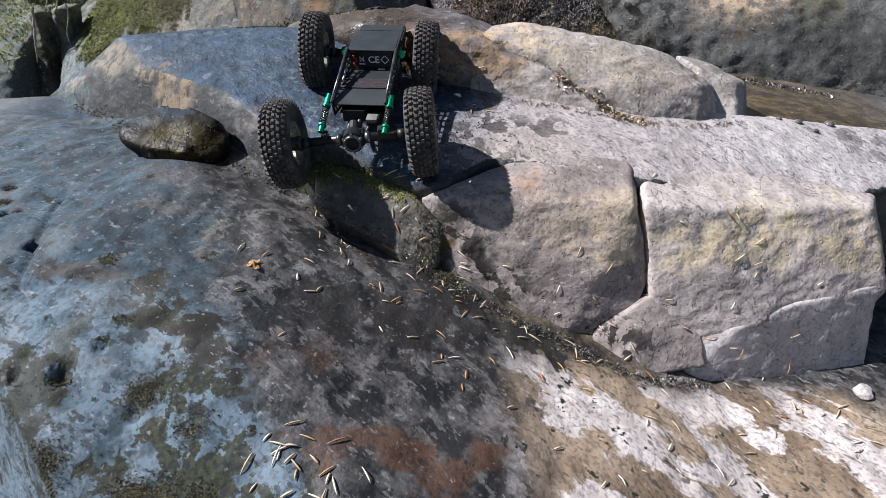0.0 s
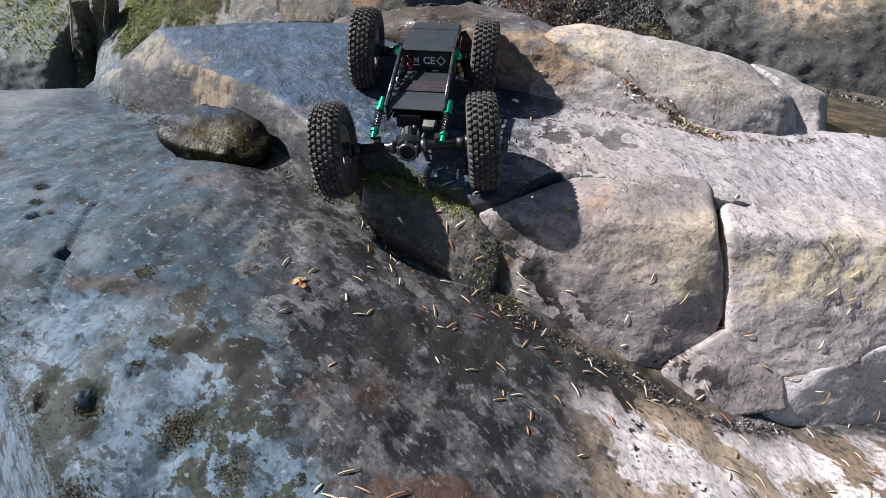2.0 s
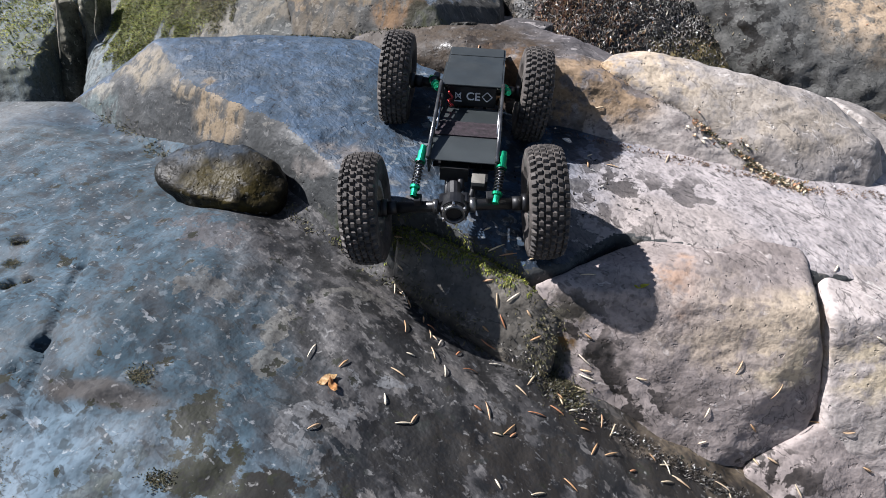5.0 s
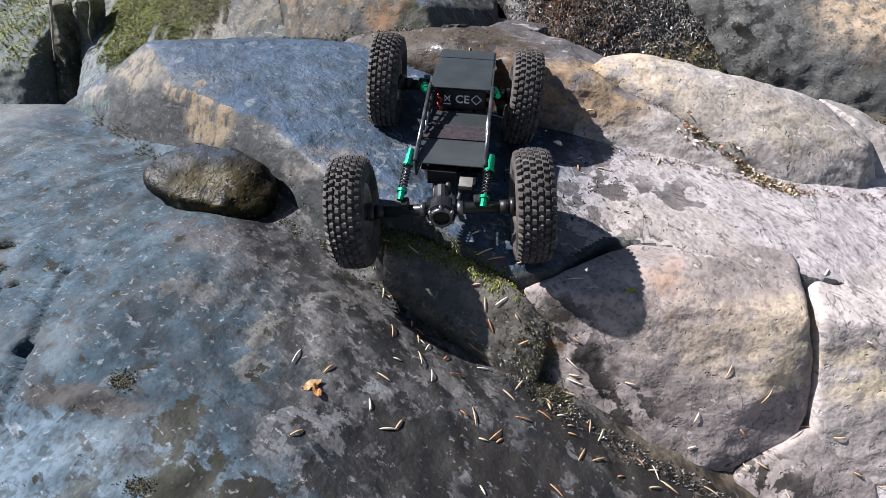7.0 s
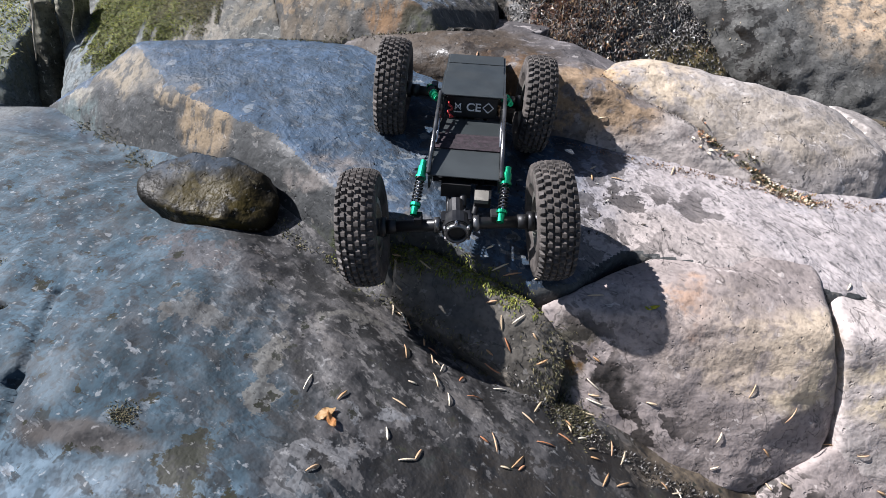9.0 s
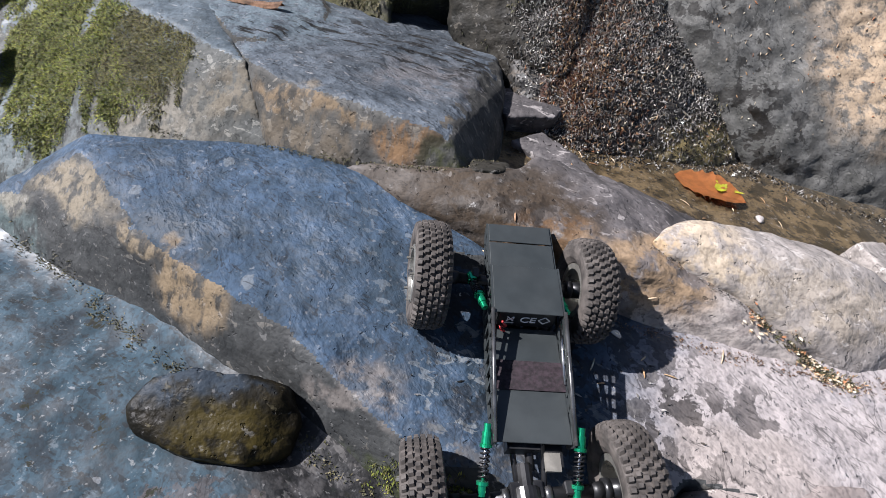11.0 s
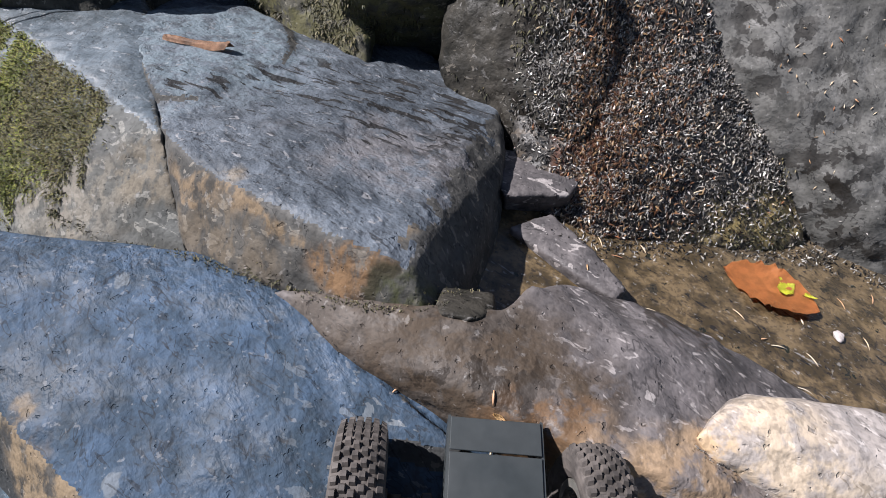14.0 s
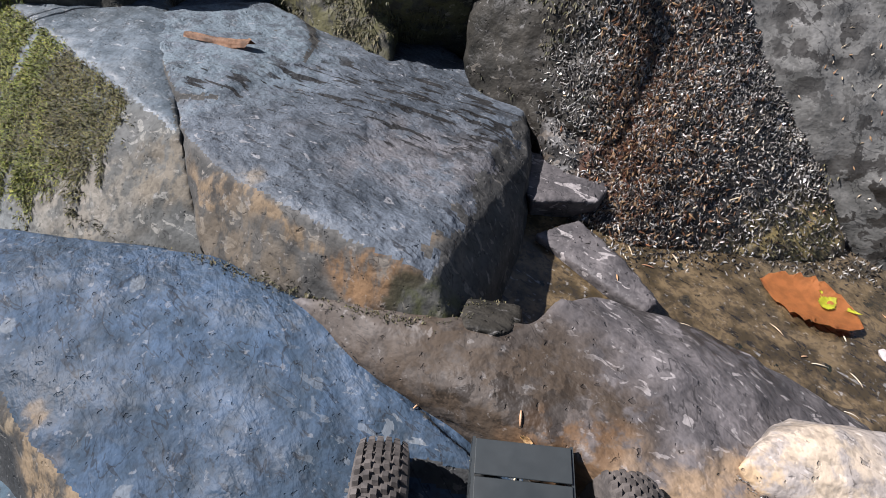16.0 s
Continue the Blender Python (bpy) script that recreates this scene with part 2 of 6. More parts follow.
m_lichen = rock_material("lichened_stone", (0.28, 0.245, 0.228), (0.50, 0.44, 0.41), (0.54, 0.50, 0.455), flecks=0.66, gloss=(0.6, 0.85), relief=0.6, mottle=0.6, stains=[
    ((0.40, 0.70, 0.19), (0.13, 0.06, 0.045), LIME, 0.95),
    ((0.58, 0.74, 0.15), (0.07, 0.06, 0.05), LIME, 0.95),
    ((0.36, 0.66, 0.14), (0.05, 0.05, 0.03), (0.30, 0.27, 0.25), 0.9)])
m_wedge = rock_material("pale_stone", (0.36, 0.33, 0.315), (0.54, 0.50, 0.485), (0.62, 0.59, 0.57), flecks=0.66, gloss=(0.6, 0.85), mottle=0.4, relief=0.5)
m_tan = rock_material("tan_stone", (0.20, 0.180, 0.165), (0.385, 0.348, 0.322), (0.50, 0.46, 0.43), flecks=0.62, gloss=(0.55, 0.8), relief=0.6, mottle=0.6, stains=[
    ((0.15, 0.96, 0.40), (0.07, 0.06, 0.05), (0.52, 0.42, 0.30), 0.8),
    ((0.03, 0.935, 0.40), (0.09, 0.05, 0.04), (0.40, 0.275, 0.15), 0.85),
    ((0.30, 0.93, 0.36), (0.14, 0.06, 0.05), TAN, 0.35)],
    wet=[((0.0, 1.06, 0.42), (0.16, 0.10, 0.1)), ((0.16, 1.12, 0.36), (0.2, 0.06, 0.1))], damp=0.6)
m_ridge = rock_material("ridge_stone", (0.052, 0.048, 0.049), (0.155, 0.140, 0.138), (0.31, 0.285, 0.275), flecks=0.60, gloss=(0.62, 0.85), relief=0.7, gouge=0.4, films=[((0.16, 0.895, 0.33), (0.20, 0.045, 0.06), (0.26, 0.226, 0.208)), ((-0.17, 1.02, 0.43), (0.15, 0.09, 0.08), (0.072, 0.060, 0.050))], stains=[
    ((0.20, 0.90, 0.33), (0.16, 0.05, 0.05), (0.38, 0.34, 0.31), 0.8),
    ((-0.10, 1.0, 0.41), (0.13, 0.085, 0.07), (0.050, 0.036, 0.024), 1.0),
    ((0.06, 0.932, 0.39), (0.12, 0.045, 0.04), (0.29, 0.200, 0.118), 0.85),
    ((-0.05, 0.955, 0.40), (0.05, 0.04, 0.04), (0.11, 0.062, 0.03), 0.9)],
    wet=[((-0.10, 0.99, 0.40), (0.08, 0.08, 0.07)), ((0.02, 0.91, 0.345), (0.14, 0.02, 0.02)), ((0.16, 1.12, 0.36), (0.2, 0.05, 0.1))], damp=0.6)
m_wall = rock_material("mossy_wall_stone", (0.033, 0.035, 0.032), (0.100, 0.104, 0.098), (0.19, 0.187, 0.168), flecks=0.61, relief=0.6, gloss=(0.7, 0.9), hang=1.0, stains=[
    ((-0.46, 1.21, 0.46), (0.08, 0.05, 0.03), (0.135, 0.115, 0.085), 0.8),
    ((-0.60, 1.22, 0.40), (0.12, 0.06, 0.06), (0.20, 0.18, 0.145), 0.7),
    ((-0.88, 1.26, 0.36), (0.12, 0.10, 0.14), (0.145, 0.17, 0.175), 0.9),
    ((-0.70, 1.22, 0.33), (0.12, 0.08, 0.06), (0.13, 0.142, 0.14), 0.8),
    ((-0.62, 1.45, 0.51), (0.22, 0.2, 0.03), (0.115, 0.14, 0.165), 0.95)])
m_shelf = rock_material("streaked_slate", (0.034, 0.042, 0.051), (0.108, 0.127, 0.150), (0.22, 0.22, 0.225), flecks=0.655, gloss=(0.6, 0.85), gouge=0.95, relief=0.95, wrinkle=0.7, slots=[((-0.25, 1.39, 0.46), (0.17, 0.11, 0.12)), ((-0.40, 1.35, 0.48), (0.14, 0.03, 0.08))], stains=[
    ((-0.28, 1.118, 0.452), (0.14, 0.025, 0.012), (0.17, 0.13, 0.085), 0.7),
    ((-0.38, 1.165, 0.47), (0.06, 0.025, 0.014), (0.17, 0.135, 0.09), 0.7),
    ((-0.55, 1.48, 0.49), (0.20, 0.18, 0.05), (0.105, 0.135, 0.155), 0.95),
    ((-0.20, 1.26, 0.43), (0.16, 0.09, 0.06), (0.15, 0.14, 0.14), 0.6),
    ((-0.02, 1.20, 0.37), (0.07, 0.09, 0.05), (0.26, 0.24, 0.235), 0.8),
    ((-0.13, 1.06, 0.42), (0.05, 0.05, 0.04), (0.06, 0.065, 0.025), 0.9)],
    wet=[((-0.10, 1.32, 0.43), (0.14, 0.12, 0.1))], damp=0.45)
m_back = rock_material("dark_stone", (0.022, 0.022, 0.018), (0.085, 0.081, 0.068), (0.16, 0.15, 0.12), flecks=0.62, gloss=(0.75, 0.92), gouge=0.6, stains=[
    ((-0.36, 1.66, 0.55), (0.25, 0.2, 0.16), (0.08, 0.076, 0.032), 0.9)],
    wet=[((0.0, 1.42, 0.42), (0.10, 0.14, 0.10))], damp=0.8)
m_right = rock_material("weathered_grey_stone", (0.058, 0.058, 0.053), (0.160, 0.157, 0.147), (0.235, 0.228, 0.205), flecks=0.70, gloss=(0.75, 0.92), relief=0.6, stains=[
    ((0.66, 1.56, 0.55), (0.16, 0.28, 0.22), (0.42, 0.33, 0.24), 0.85),
    ((0.64, 1.46, 0.42), (0.13, 0.14, 0.12), (0.44, 0.33, 0.22), 0.85),
    ((0.80, 1.40, 0.45), (0.12, 0.2, 0.12), (0.17, 0.16, 0.09), 0.8)],
    wet=[((0.42, 1.37, 0.30), (0.10, 0.08, 0.12)), ((0.38, 1.46, 0.41), (0.05, 0.09, 0.10)), ((0.29, 1.55, 0.5), (0.06, 0.09, 0.10)), ((0.75, 1.28, 0.15), (0.3, 0.08, 0.08))], damp=0.75)
m_pale = rock_material("pale_blue_stone", (0.075, 0.095, 0.10), (0.175, 0.205, 0.215), (0.27, 0.29, 0.29), flecks=0.64, relief=0.4, gloss=(0.75, 0.92), gouge=0.9, hang=1.0, stains=[
    ((-1.12, 1.27, 0.34), (0.08, 0.08, 0.08), (0.10, 0.11, 0.085), 0.8),
    ((-1.2, 1.24, 0.30), (0.05, 0.08, 0.10), (0.06, 0.065, 0.06), 0.8)])
# Base colour is raised to make up for little sun on the columns.
m_column = rock_material("lightened_column_stone", (0.050, 0.048, 0.034), (0.20, 0.19, 0.14), (0.36, 0.34, 0.27), flecks=0.64, gloss=(0.7, 0.9), relief=0.5, gouge=0.8)
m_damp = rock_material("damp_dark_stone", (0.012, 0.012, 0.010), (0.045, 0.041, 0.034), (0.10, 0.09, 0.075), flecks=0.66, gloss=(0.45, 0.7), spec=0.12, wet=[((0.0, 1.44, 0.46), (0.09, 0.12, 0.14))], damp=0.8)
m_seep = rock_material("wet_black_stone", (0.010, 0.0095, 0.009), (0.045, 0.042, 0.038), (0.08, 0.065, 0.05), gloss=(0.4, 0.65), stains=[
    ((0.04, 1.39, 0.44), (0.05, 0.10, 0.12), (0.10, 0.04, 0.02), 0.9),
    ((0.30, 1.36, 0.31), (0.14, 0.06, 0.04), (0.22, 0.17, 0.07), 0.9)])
m_stone = rock_material("mossy_river_stone", (0.005, 0.0045, 0.003), (0.026, 0.020, 0.009), (0.07, 0.06, 0.035), flecks=0.66, gloss=(0.45, 0.75), relief=0.8, spec=0.12, stains=[
    ((-0.40, 0.785, 0.375), (0.08, 0.035, 0.02), (0.030, 0.042, 0.058), 0.8),
    ((-0.36, 0.735, 0.335), (0.06, 0.05, 0.03), (0.050, 0.038, 0.010), 0.8)])


def ground_material():
    """Bedrock: blue-grey lichened shoulder, a dark wet run, and pale rock under a brown film of water."""
    n = Nodes("bedrock")
    w = n.warped(9, 0.16)
    x, y = n.axis(0, w), n.axis(1, w)
    big, mid, fine = n.noise(6, 4), n.noise(34, 4, 0.58, 0.0), n.noise(190, 1.5, 0.5)
    streak = n.noise(18, 4, 0.5, 0.3, co=n.squash((1, 2.4, 2), (0, 0, 52)))
    shoulder = n.mix(n.step(n.math("ADD", n.math("MULTIPLY", big, 0.5), n.math("MULTIPLY", mid, 0.6)), 0.35, 0.75), (0.013, 0.026, 0.035), (0.045, 0.080, 0.108))
    shoulder = n.mix(n.step(streak, 0.50, 0.62, 0, 0.65), shoulder, (0.022, 0.027, 0.033))
    shoulder = n.mix(n.step(n.noise(48, 6, 0.6, 0.2), 0.60, 0.66, 0, 0.42), shoulder, (0.15, 0.172, 0.19))
    shoulder = n.mix(n.math("MULTIPLY", n.step(y, 0.40, 0.47, 1, 0), n.step(mid, 0.34, 0.56, 0.2, 0.95)), shoulder, (0.108, 0.150, 0.186))
    shoulder = n.mix(n.step(n.noise(34, 6, 0.6, 0.1, co=n.squash((0.7, 1.6, 1), (0, 0, 20))), 0.575, 0.62, 0, 0.8), shoulder, (0.014, 0.017, 0.019))
    shoulder = n.mix(n.math("MULTIPLY", n.blob(n.warped(40, 0.012), (-0.333, 0.462, 0.30), (0.056, 0.011, 0.05), 0.35), 0.9), shoulder, (0.050, 0.044, 0.040))
    # moss and dark lichen near the low front of the shoulder
    front = n.step(y, 0.36, 0.47, 1, 0)
    mossy = n.math("MULTIPLY", n.step(n.noise(22, 7, 0.64, 0.1), 0.525, 0.54), n.math("MULTIPLY", front, n.step(x, -0.36, -0.26)))
    shoulder = n.mix(n.math("MULTIPLY", mossy, 0.95), shoulder, n.mix(n.step(fine, 0.4, 0.6), (0.009, 0.012, 0.006), (0.030, 0.033, 0.017)))
    run = n.mix(n.step(mid, 0.44, 0.58), (0.012, 0.0118, 0.0118), (0.064, 0.061, 0.060))
    run = n.mix(n.step(n.noise(46, 6, 0.62, 0.1, co=n.squash((0.8, 1.6, 1), (0, 0, 40))), 0.56, 0.595, 0, 0.6), run, (0.150, 0.142, 0.136))
    run = n.mix(n.step(n.noise(19, 7, 0.68, 0.2, co=n.squash((0.8, 1.5, 1), (0, 0, 40))), 0.585, 0.602, 0, 0.6), run, (0.130, 0.120, 0.112))
    run = n.mix(n.step(n.noise(26, 6, 0.66, 0.1), 0.60, 0.615, 0, 0.8), run, (0.008, 0.008, 0.008))
    run = n.mix(n.math("MULTIPLY", n.step(n.noise(13, 4), 0.55, 0.64), front), run, (0.070, 0.036, 0.022))
    pale = n.mix(n.step(n.noise(9, 8, 0.64, 0.4, co=n.squash((0.85, 1.4, 1), (0, 0, 28))), 0.48, 0.51), n.mix(n.step(big, 0.4, 0.6), (0.17, 0.122, 0.080), (0.31, 0.235, 0.165)), n.mix(n.step(mid, 0.35, 0.65), (0.44, 0.385, 0.36), (0.60, 0.54, 0.51)))
    pale = n.mix(n.step(streak, 0.62, 0.68, 0, 0.3), pale, (0.20, 0.16, 0.13))
    pool = n.mix(n.step(mid, 0.4, 0.65), (0.042, 0.031, 0.016), (0.135, 0.097, 0.052))
    wet = n.step(n.math("ADD", x, n.math("MULTIPLY", n.math("SUBTRACT", y, 0.5), 0.75)), -0.23, -0.15)
    c = n.mix(wet, shoulder, run)
    sunny = n.math("MULTIPLY", n.step(x, 0.10, 0.20), n.step(y, 0.56, 0.50))
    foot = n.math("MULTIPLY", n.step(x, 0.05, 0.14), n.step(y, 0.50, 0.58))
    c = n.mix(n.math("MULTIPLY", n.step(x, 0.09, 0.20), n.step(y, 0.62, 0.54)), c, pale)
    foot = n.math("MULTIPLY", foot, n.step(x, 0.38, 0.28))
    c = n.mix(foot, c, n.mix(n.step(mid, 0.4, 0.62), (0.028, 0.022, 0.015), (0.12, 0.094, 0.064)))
    c = n.mix(n.step(y, 0.92, 0.98), c, pool)
    c = n.mix(n.math("MULTIPLY", n.step(x, -0.35, -0.5), n.step(y, 0.6, 0.7)), c, shoulder)
    # beige lichen, black wet film and olive algae, each with a ragged rim
    rag = n.noise(38, 7, 0.68, 0.1)
    for centre, size, colour, much in (((-0.235, 0.540, 0.29), (0.016, 0.036, 0.2), (0.128, 0.120, 0.104), 0.65), ((-0.30, 0.605, 0.3), (0.036, 0.022, 0.2), (0.112, 0.104, 0.092), 0.55),
                                       ((-0.20, 0.625, 0.28), (0.045, 0.010, 0.2), (0.125, 0.118, 0.104), 0.6), ((-0.128, 0.540, 0.25), (0.034, 0.006, 0.2), (0.140, 0.142, 0.146), 0.8),
                                       ((-0.162, 0.487, 0.26), (0.008, 0.045, 0.2), (0.130, 0.130, 0.132), 0.7), ((-0.36, 0.68, 0.3), (0.06, 0.03, 0.2), (0.072, 0.058, 0.054), 0.6),
                                       ((-0.09, 0.490, 0.24), (0.060, 0.045, 0.2), (0.012, 0.011, 0.010), 1.0), ((0.0, 0.50, 0.2), (0.07, 0.055, 0.2), (0.017, 0.014, 0.011), 0.95),
                                       ((-0.245, 0.448, 0.29), (0.034, 0.020, 0.2), (0.012, 0.013, 0.006), 1.0), ((-0.20, 0.415, 0.28), (0.035, 0.022, 0.2), (0.014, 0.015, 0.007), 1.0),
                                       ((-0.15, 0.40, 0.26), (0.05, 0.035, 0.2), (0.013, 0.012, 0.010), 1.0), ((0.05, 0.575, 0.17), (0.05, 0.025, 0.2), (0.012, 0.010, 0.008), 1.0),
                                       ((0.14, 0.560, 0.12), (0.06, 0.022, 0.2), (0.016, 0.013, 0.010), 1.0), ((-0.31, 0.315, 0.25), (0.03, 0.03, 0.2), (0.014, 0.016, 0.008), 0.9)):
        c = n.mix(n.math("MULTIPLY", n.step(n.math("ADD", rag, n.math("MULTIPLY", n.blob(w, centre, size, 0.9), 0.25)), 0.625, 0.660), much), c, colour)
    nick = n.step(n.noise(50, 3, 0.5, 0.2, co=n.squash((0.8, 2.0, 1.6), (0, 0, 30))), 0.345, 0.365, 0.85, 0)
    c = n.mix(nick, c, n.mix(0.72, c, (0.008, 0.009, 0.010)))
    c = n.mix(n.math("MULTIPLY", n.hairlines(35), 0.5), c, n.mix(0.75, c, (0.006, 0.006, 0.007)))
    flake = n.step(n.noise(70, 5, 0.6, 0.1, co=n.squash((0.6, 1.8, 1), (0, 0, 30))), 0.64, 0.66, 0, 0.5)
    flake = n.math("MULTIPLY", flake, n.step(n.noise(9, 4, 0.6), 0.45, 0.62, 0.1, 1))
    c = n.mix(flake, c, n.mix(0.5, c, (0.55, 0.56, 0.58)))
    far = n.mix(n.step(n.noise(2.6, 9, 0.68), 0.38, 0.62), (0.040, 0.046, 0.054), (0.165, 0.165, 0.158))
    far = n.mix(n.step(n.noise(11, 7, 0.65), 0.52, 0.60, 0, 0.6), far, (0.07, 0.072, 0.05))
    c = n.mix(n.blob(n.warped(2, 0.7), (0.0, 0.6, 0.1), (1.15, 1.05, 3.0), 0.35), far, c)
    c = n.mix(n.step(fine, 0.33, 0.52, 0.42, 0), c, (0.014, 0.014, 0.015))
    glint = n.step(n.noise(140, 4, 0.6, 0.3), 0.62, 0.70, 0, 0.3)
    c = n.mix(glint, c, n.mix(0.55, c, (0.75, 0.74, 0.72)))
    holes = n.math("MULTIPLY", n.step(n.noise(58, 3, 0.5), 0.30, 0.36, 1, 0), n.step(n.noise(7, 2), 0.4, 0.6))
    c = n.mix(n.math("MULTIPLY", holes, 0.8), c, (0.012, 0.014, 0.012))
    near = n.blob(n.warped(2, 0.5), (0.0, 0.6, 0.1), (1.1, 1.0, 3.0), 0.15)
    rough = n.step(n.math("MULTIPLY", wet, near), 0, 1, 0.82, 0.56)
    rough = n.math("ADD", rough, n.step(n.noise(19, 5), 0.35, 0.65, -0.08, 0.2))
    back = n.math("MULTIPLY", n.step(n.axis(1), 0.95, 1.0), near)
    rough = n.math("MULTIPLY", rough, n.step(back, 0, 1, 1, 0.35))
    dry = n.step(back, 0, 1, 1.0, 0.25)
    h = n.math("ADD", n.math("MULTIPLY", mid, 1.0), n.math("ADD", n.math("MULTIPLY", fine, 0.20), n.math("MULTIPLY", streak, 0.4)))
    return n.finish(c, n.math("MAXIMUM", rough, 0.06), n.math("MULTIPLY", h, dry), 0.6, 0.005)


m_ground = ground_material()


def plain(name, colour, rough, metal=0.0, vary=0.25, scale=60, bump=0.15, spec=0.5):
    n = Nodes(name)
    k = n.noise(scale, 5, 0.6)
    c = n.mix(n.step(k, 0.35, 0.7), tuple(v * (1 - vary) for v in colour), tuple(min(1, v * (1 + vary)) for v in colour))
    r = n.step(n.noise(scale * 0.6, 4), 0.3, 0.7, max(0.04, rough - 0.1), min(1, rough + 0.12))
    return n.finish(c, r, n.noise(scale * 5, 3), bump, 0.0006, spec, metal)


def varied(name, colours, rough, scale=40, bump=0.3):
    """A plant matter whose tone differs from piece to piece."""
    n = Nodes(name)
    info = n.t.nodes.new("ShaderNodeObjectInfo").outputs["Random"]
    isl = n.t.nodes.new("ShaderNodeNewGeometry").outputs["Random Per Island"]
    r = n.math("FRACT", n.math("ADD", info, isl))
    c = colours[0]
    for i, col in enumerate(colours[1:], 1):
        c = n.mix(n.step(r, (i - 0.5) / len(colours), (i + 0.5) / len(colours)), c, col)
    c = n.mix(n.step(n.noise(scale, 4), 0.35, 0.7, 0, 0.5), c, tuple(0.4 * v for v in colours[0]))
    return n.finish(c, rough, n.noise(scale * 4, 3), bump, 0.0008)


m_needle = varied("dry_needles", [(0.40, 0.24, 0.12), (0.56, 0.46, 0.32), (0.66, 0.60, 0.48), (0.50, 0.38, 0.24), (0.36, 0.15, 0.07)], 0.5)
m_moss = varied("moss", [(0.070, 0.095, 0.011), (0.160, 0.185, 0.020), (0.26, 0.265, 0.04), (0.10, 0.085, 0.02), (0.045, 0.044, 0.012)], 0.8, 26)
m_olive = varied("olive_moss", [(0.050, 0.052, 0.012), (0.105, 0.102, 0.024), (0.18, 0.165, 0.045), (0.075, 0.055, 0.022), (0.036, 0.030, 0.012)], 0.8, 26)
# In both wet litters the palest colours are painted sun glints.
m_sodden_glints = varied("sodden_needles_glints", [(0.008, 0.0075, 0.007), (0.035, 0.031, 0.026), (0.16, 0.15, 0.135), (0.52, 0.50, 0.47), (0.020, 0.017, 0.014), (0.38, 0.35, 0.31)], 0.12)
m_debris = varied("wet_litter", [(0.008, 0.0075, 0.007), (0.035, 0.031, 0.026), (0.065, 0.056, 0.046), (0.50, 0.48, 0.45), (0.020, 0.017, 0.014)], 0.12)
m_litter = varied("rusty_litter", [(0.08, 0.035, 0.018), (0.15, 0.075, 0.035), (0.04, 0.026, 0.018), (0.26, 0.17, 0.09)], 0.35)
m_dry_moss = varied("dry_moss", [(0.035, 0.036, 0.012), (0.085, 0.080, 0.028), (0.15, 0.125, 0.06), (0.03, 0.024, 0.014)], 0.7)
m_leaf = varied("autumn_leaf", [(0.46, 0.16, 0.05), (0.60, 0.30, 0.11), (0.64, 0.44, 0.22)], 0.45, 75)
m_leaf_green = plain("yellow_green_leaf", (0.50, 0.50, 0.04), 0.5)
m_root = plain("pale_root", (0.34, 0.30, 0.23), 0.7, 0, 0.4, 90, 0.5)
m_bark = plain("peeled_bark", (0.30, 0.17, 0.10), 0.7, 0, 0.4, 90, 0.5)
m_black = plain("black_anodised_plate", (0.030, 0.035, 0.036), 0.40, 0.0, 0.15, 30, 0.05)
m_plastic = plain("black_plastic", (0.012, 0.012, 0.013), 0.38, 0.0, 0.3, 80, 0.1)
m_rubber = plain("dusty_rubber", (0.065, 0.056, 0.050), 0.75, 0.0, 0.5, 70, 0.4)
m_dust = plain("dry_mud_on_rubber", (0.17, 0.148, 0.128), 0.9, 0.0, 0.55, 160, 0.5)
m_green = plain("green_anodised_metal", (0.02, 0.42, 0.20), 0.28, 0.85, 0.15, 60, 0.05)
m_bar = plain("worn_dark_metal", (0.16, 0.16, 0.16), 0.32, 0.8, 0.3, 60, 0.05)
m_steel = plain("bright_steel", (0.55, 0.55, 0.56), 0.28, 1.0, 0.15, 60, 0.05)
m_rim = plain("grey_rim", (0.32, 0.31, 0.28), 0.35, 0.7, 0.2, 60, 0.1)
m_strap = plain("woven_strap", (0.022, 0.014, 0.018), 0.9, 0, 0.5, 260, 0.6)
m_white = plain("white_print", (0.75, 0.75, 0.75), 0.5)
m_red = plain("red_wire", (0.45, 0.03, 0.03), 0.4)
m_board = plain("grey_board", (0.17, 0.16, 0.14), 0.6)


# ---- shaping tools ----
def lattice(p, seed):
    """Smooth noise from -1 to 1 at the points p (n x 3)."""
    i = np.floor(p).astype(np.int64)
    f = p - i
    u = f * f * f * (f * (f * 6 - 15) + 10)
    total = np.zeros(len(p))
    for dx in (0, 1):
        for dy in (0, 1):
            for dz in (0, 1):
                a, b, c = i[:, 0] + dx, i[:, 1] + dy, i[:, 2] + dz
                h = (a * 374761393 + b * 668265263 + c * 2147483647 + seed * 974634777) & 0xFFFFFFFF
                h = ((h ^ (h >> 13)) * 1274126177) & 0xFFFFFFFF
                h = ((h ^ (h >> 16)) * 2246822519) & 0xFFFFFFFF
                h = h ^ (h >> 15)
                gx, gy, gz = ((h & 255) / 127.5 - 1), (((h >> 8) & 255) / 127.5 - 1), (((h >> 16) & 255) / 127.5 - 1)
                wx = u[:, 0] if dx else 1 - u[:, 0]
                wy = u[:, 1] if dy else 1 - u[:, 1]
                wz = u[:, 2] if dz else 1 - u[:, 2]
                total += wx * wy * wz * (gx * (f[:, 0] - dx) + gy * (f[:, 1] - dy) + gz * (f[:, 2] - dz))
    return total * 1.2


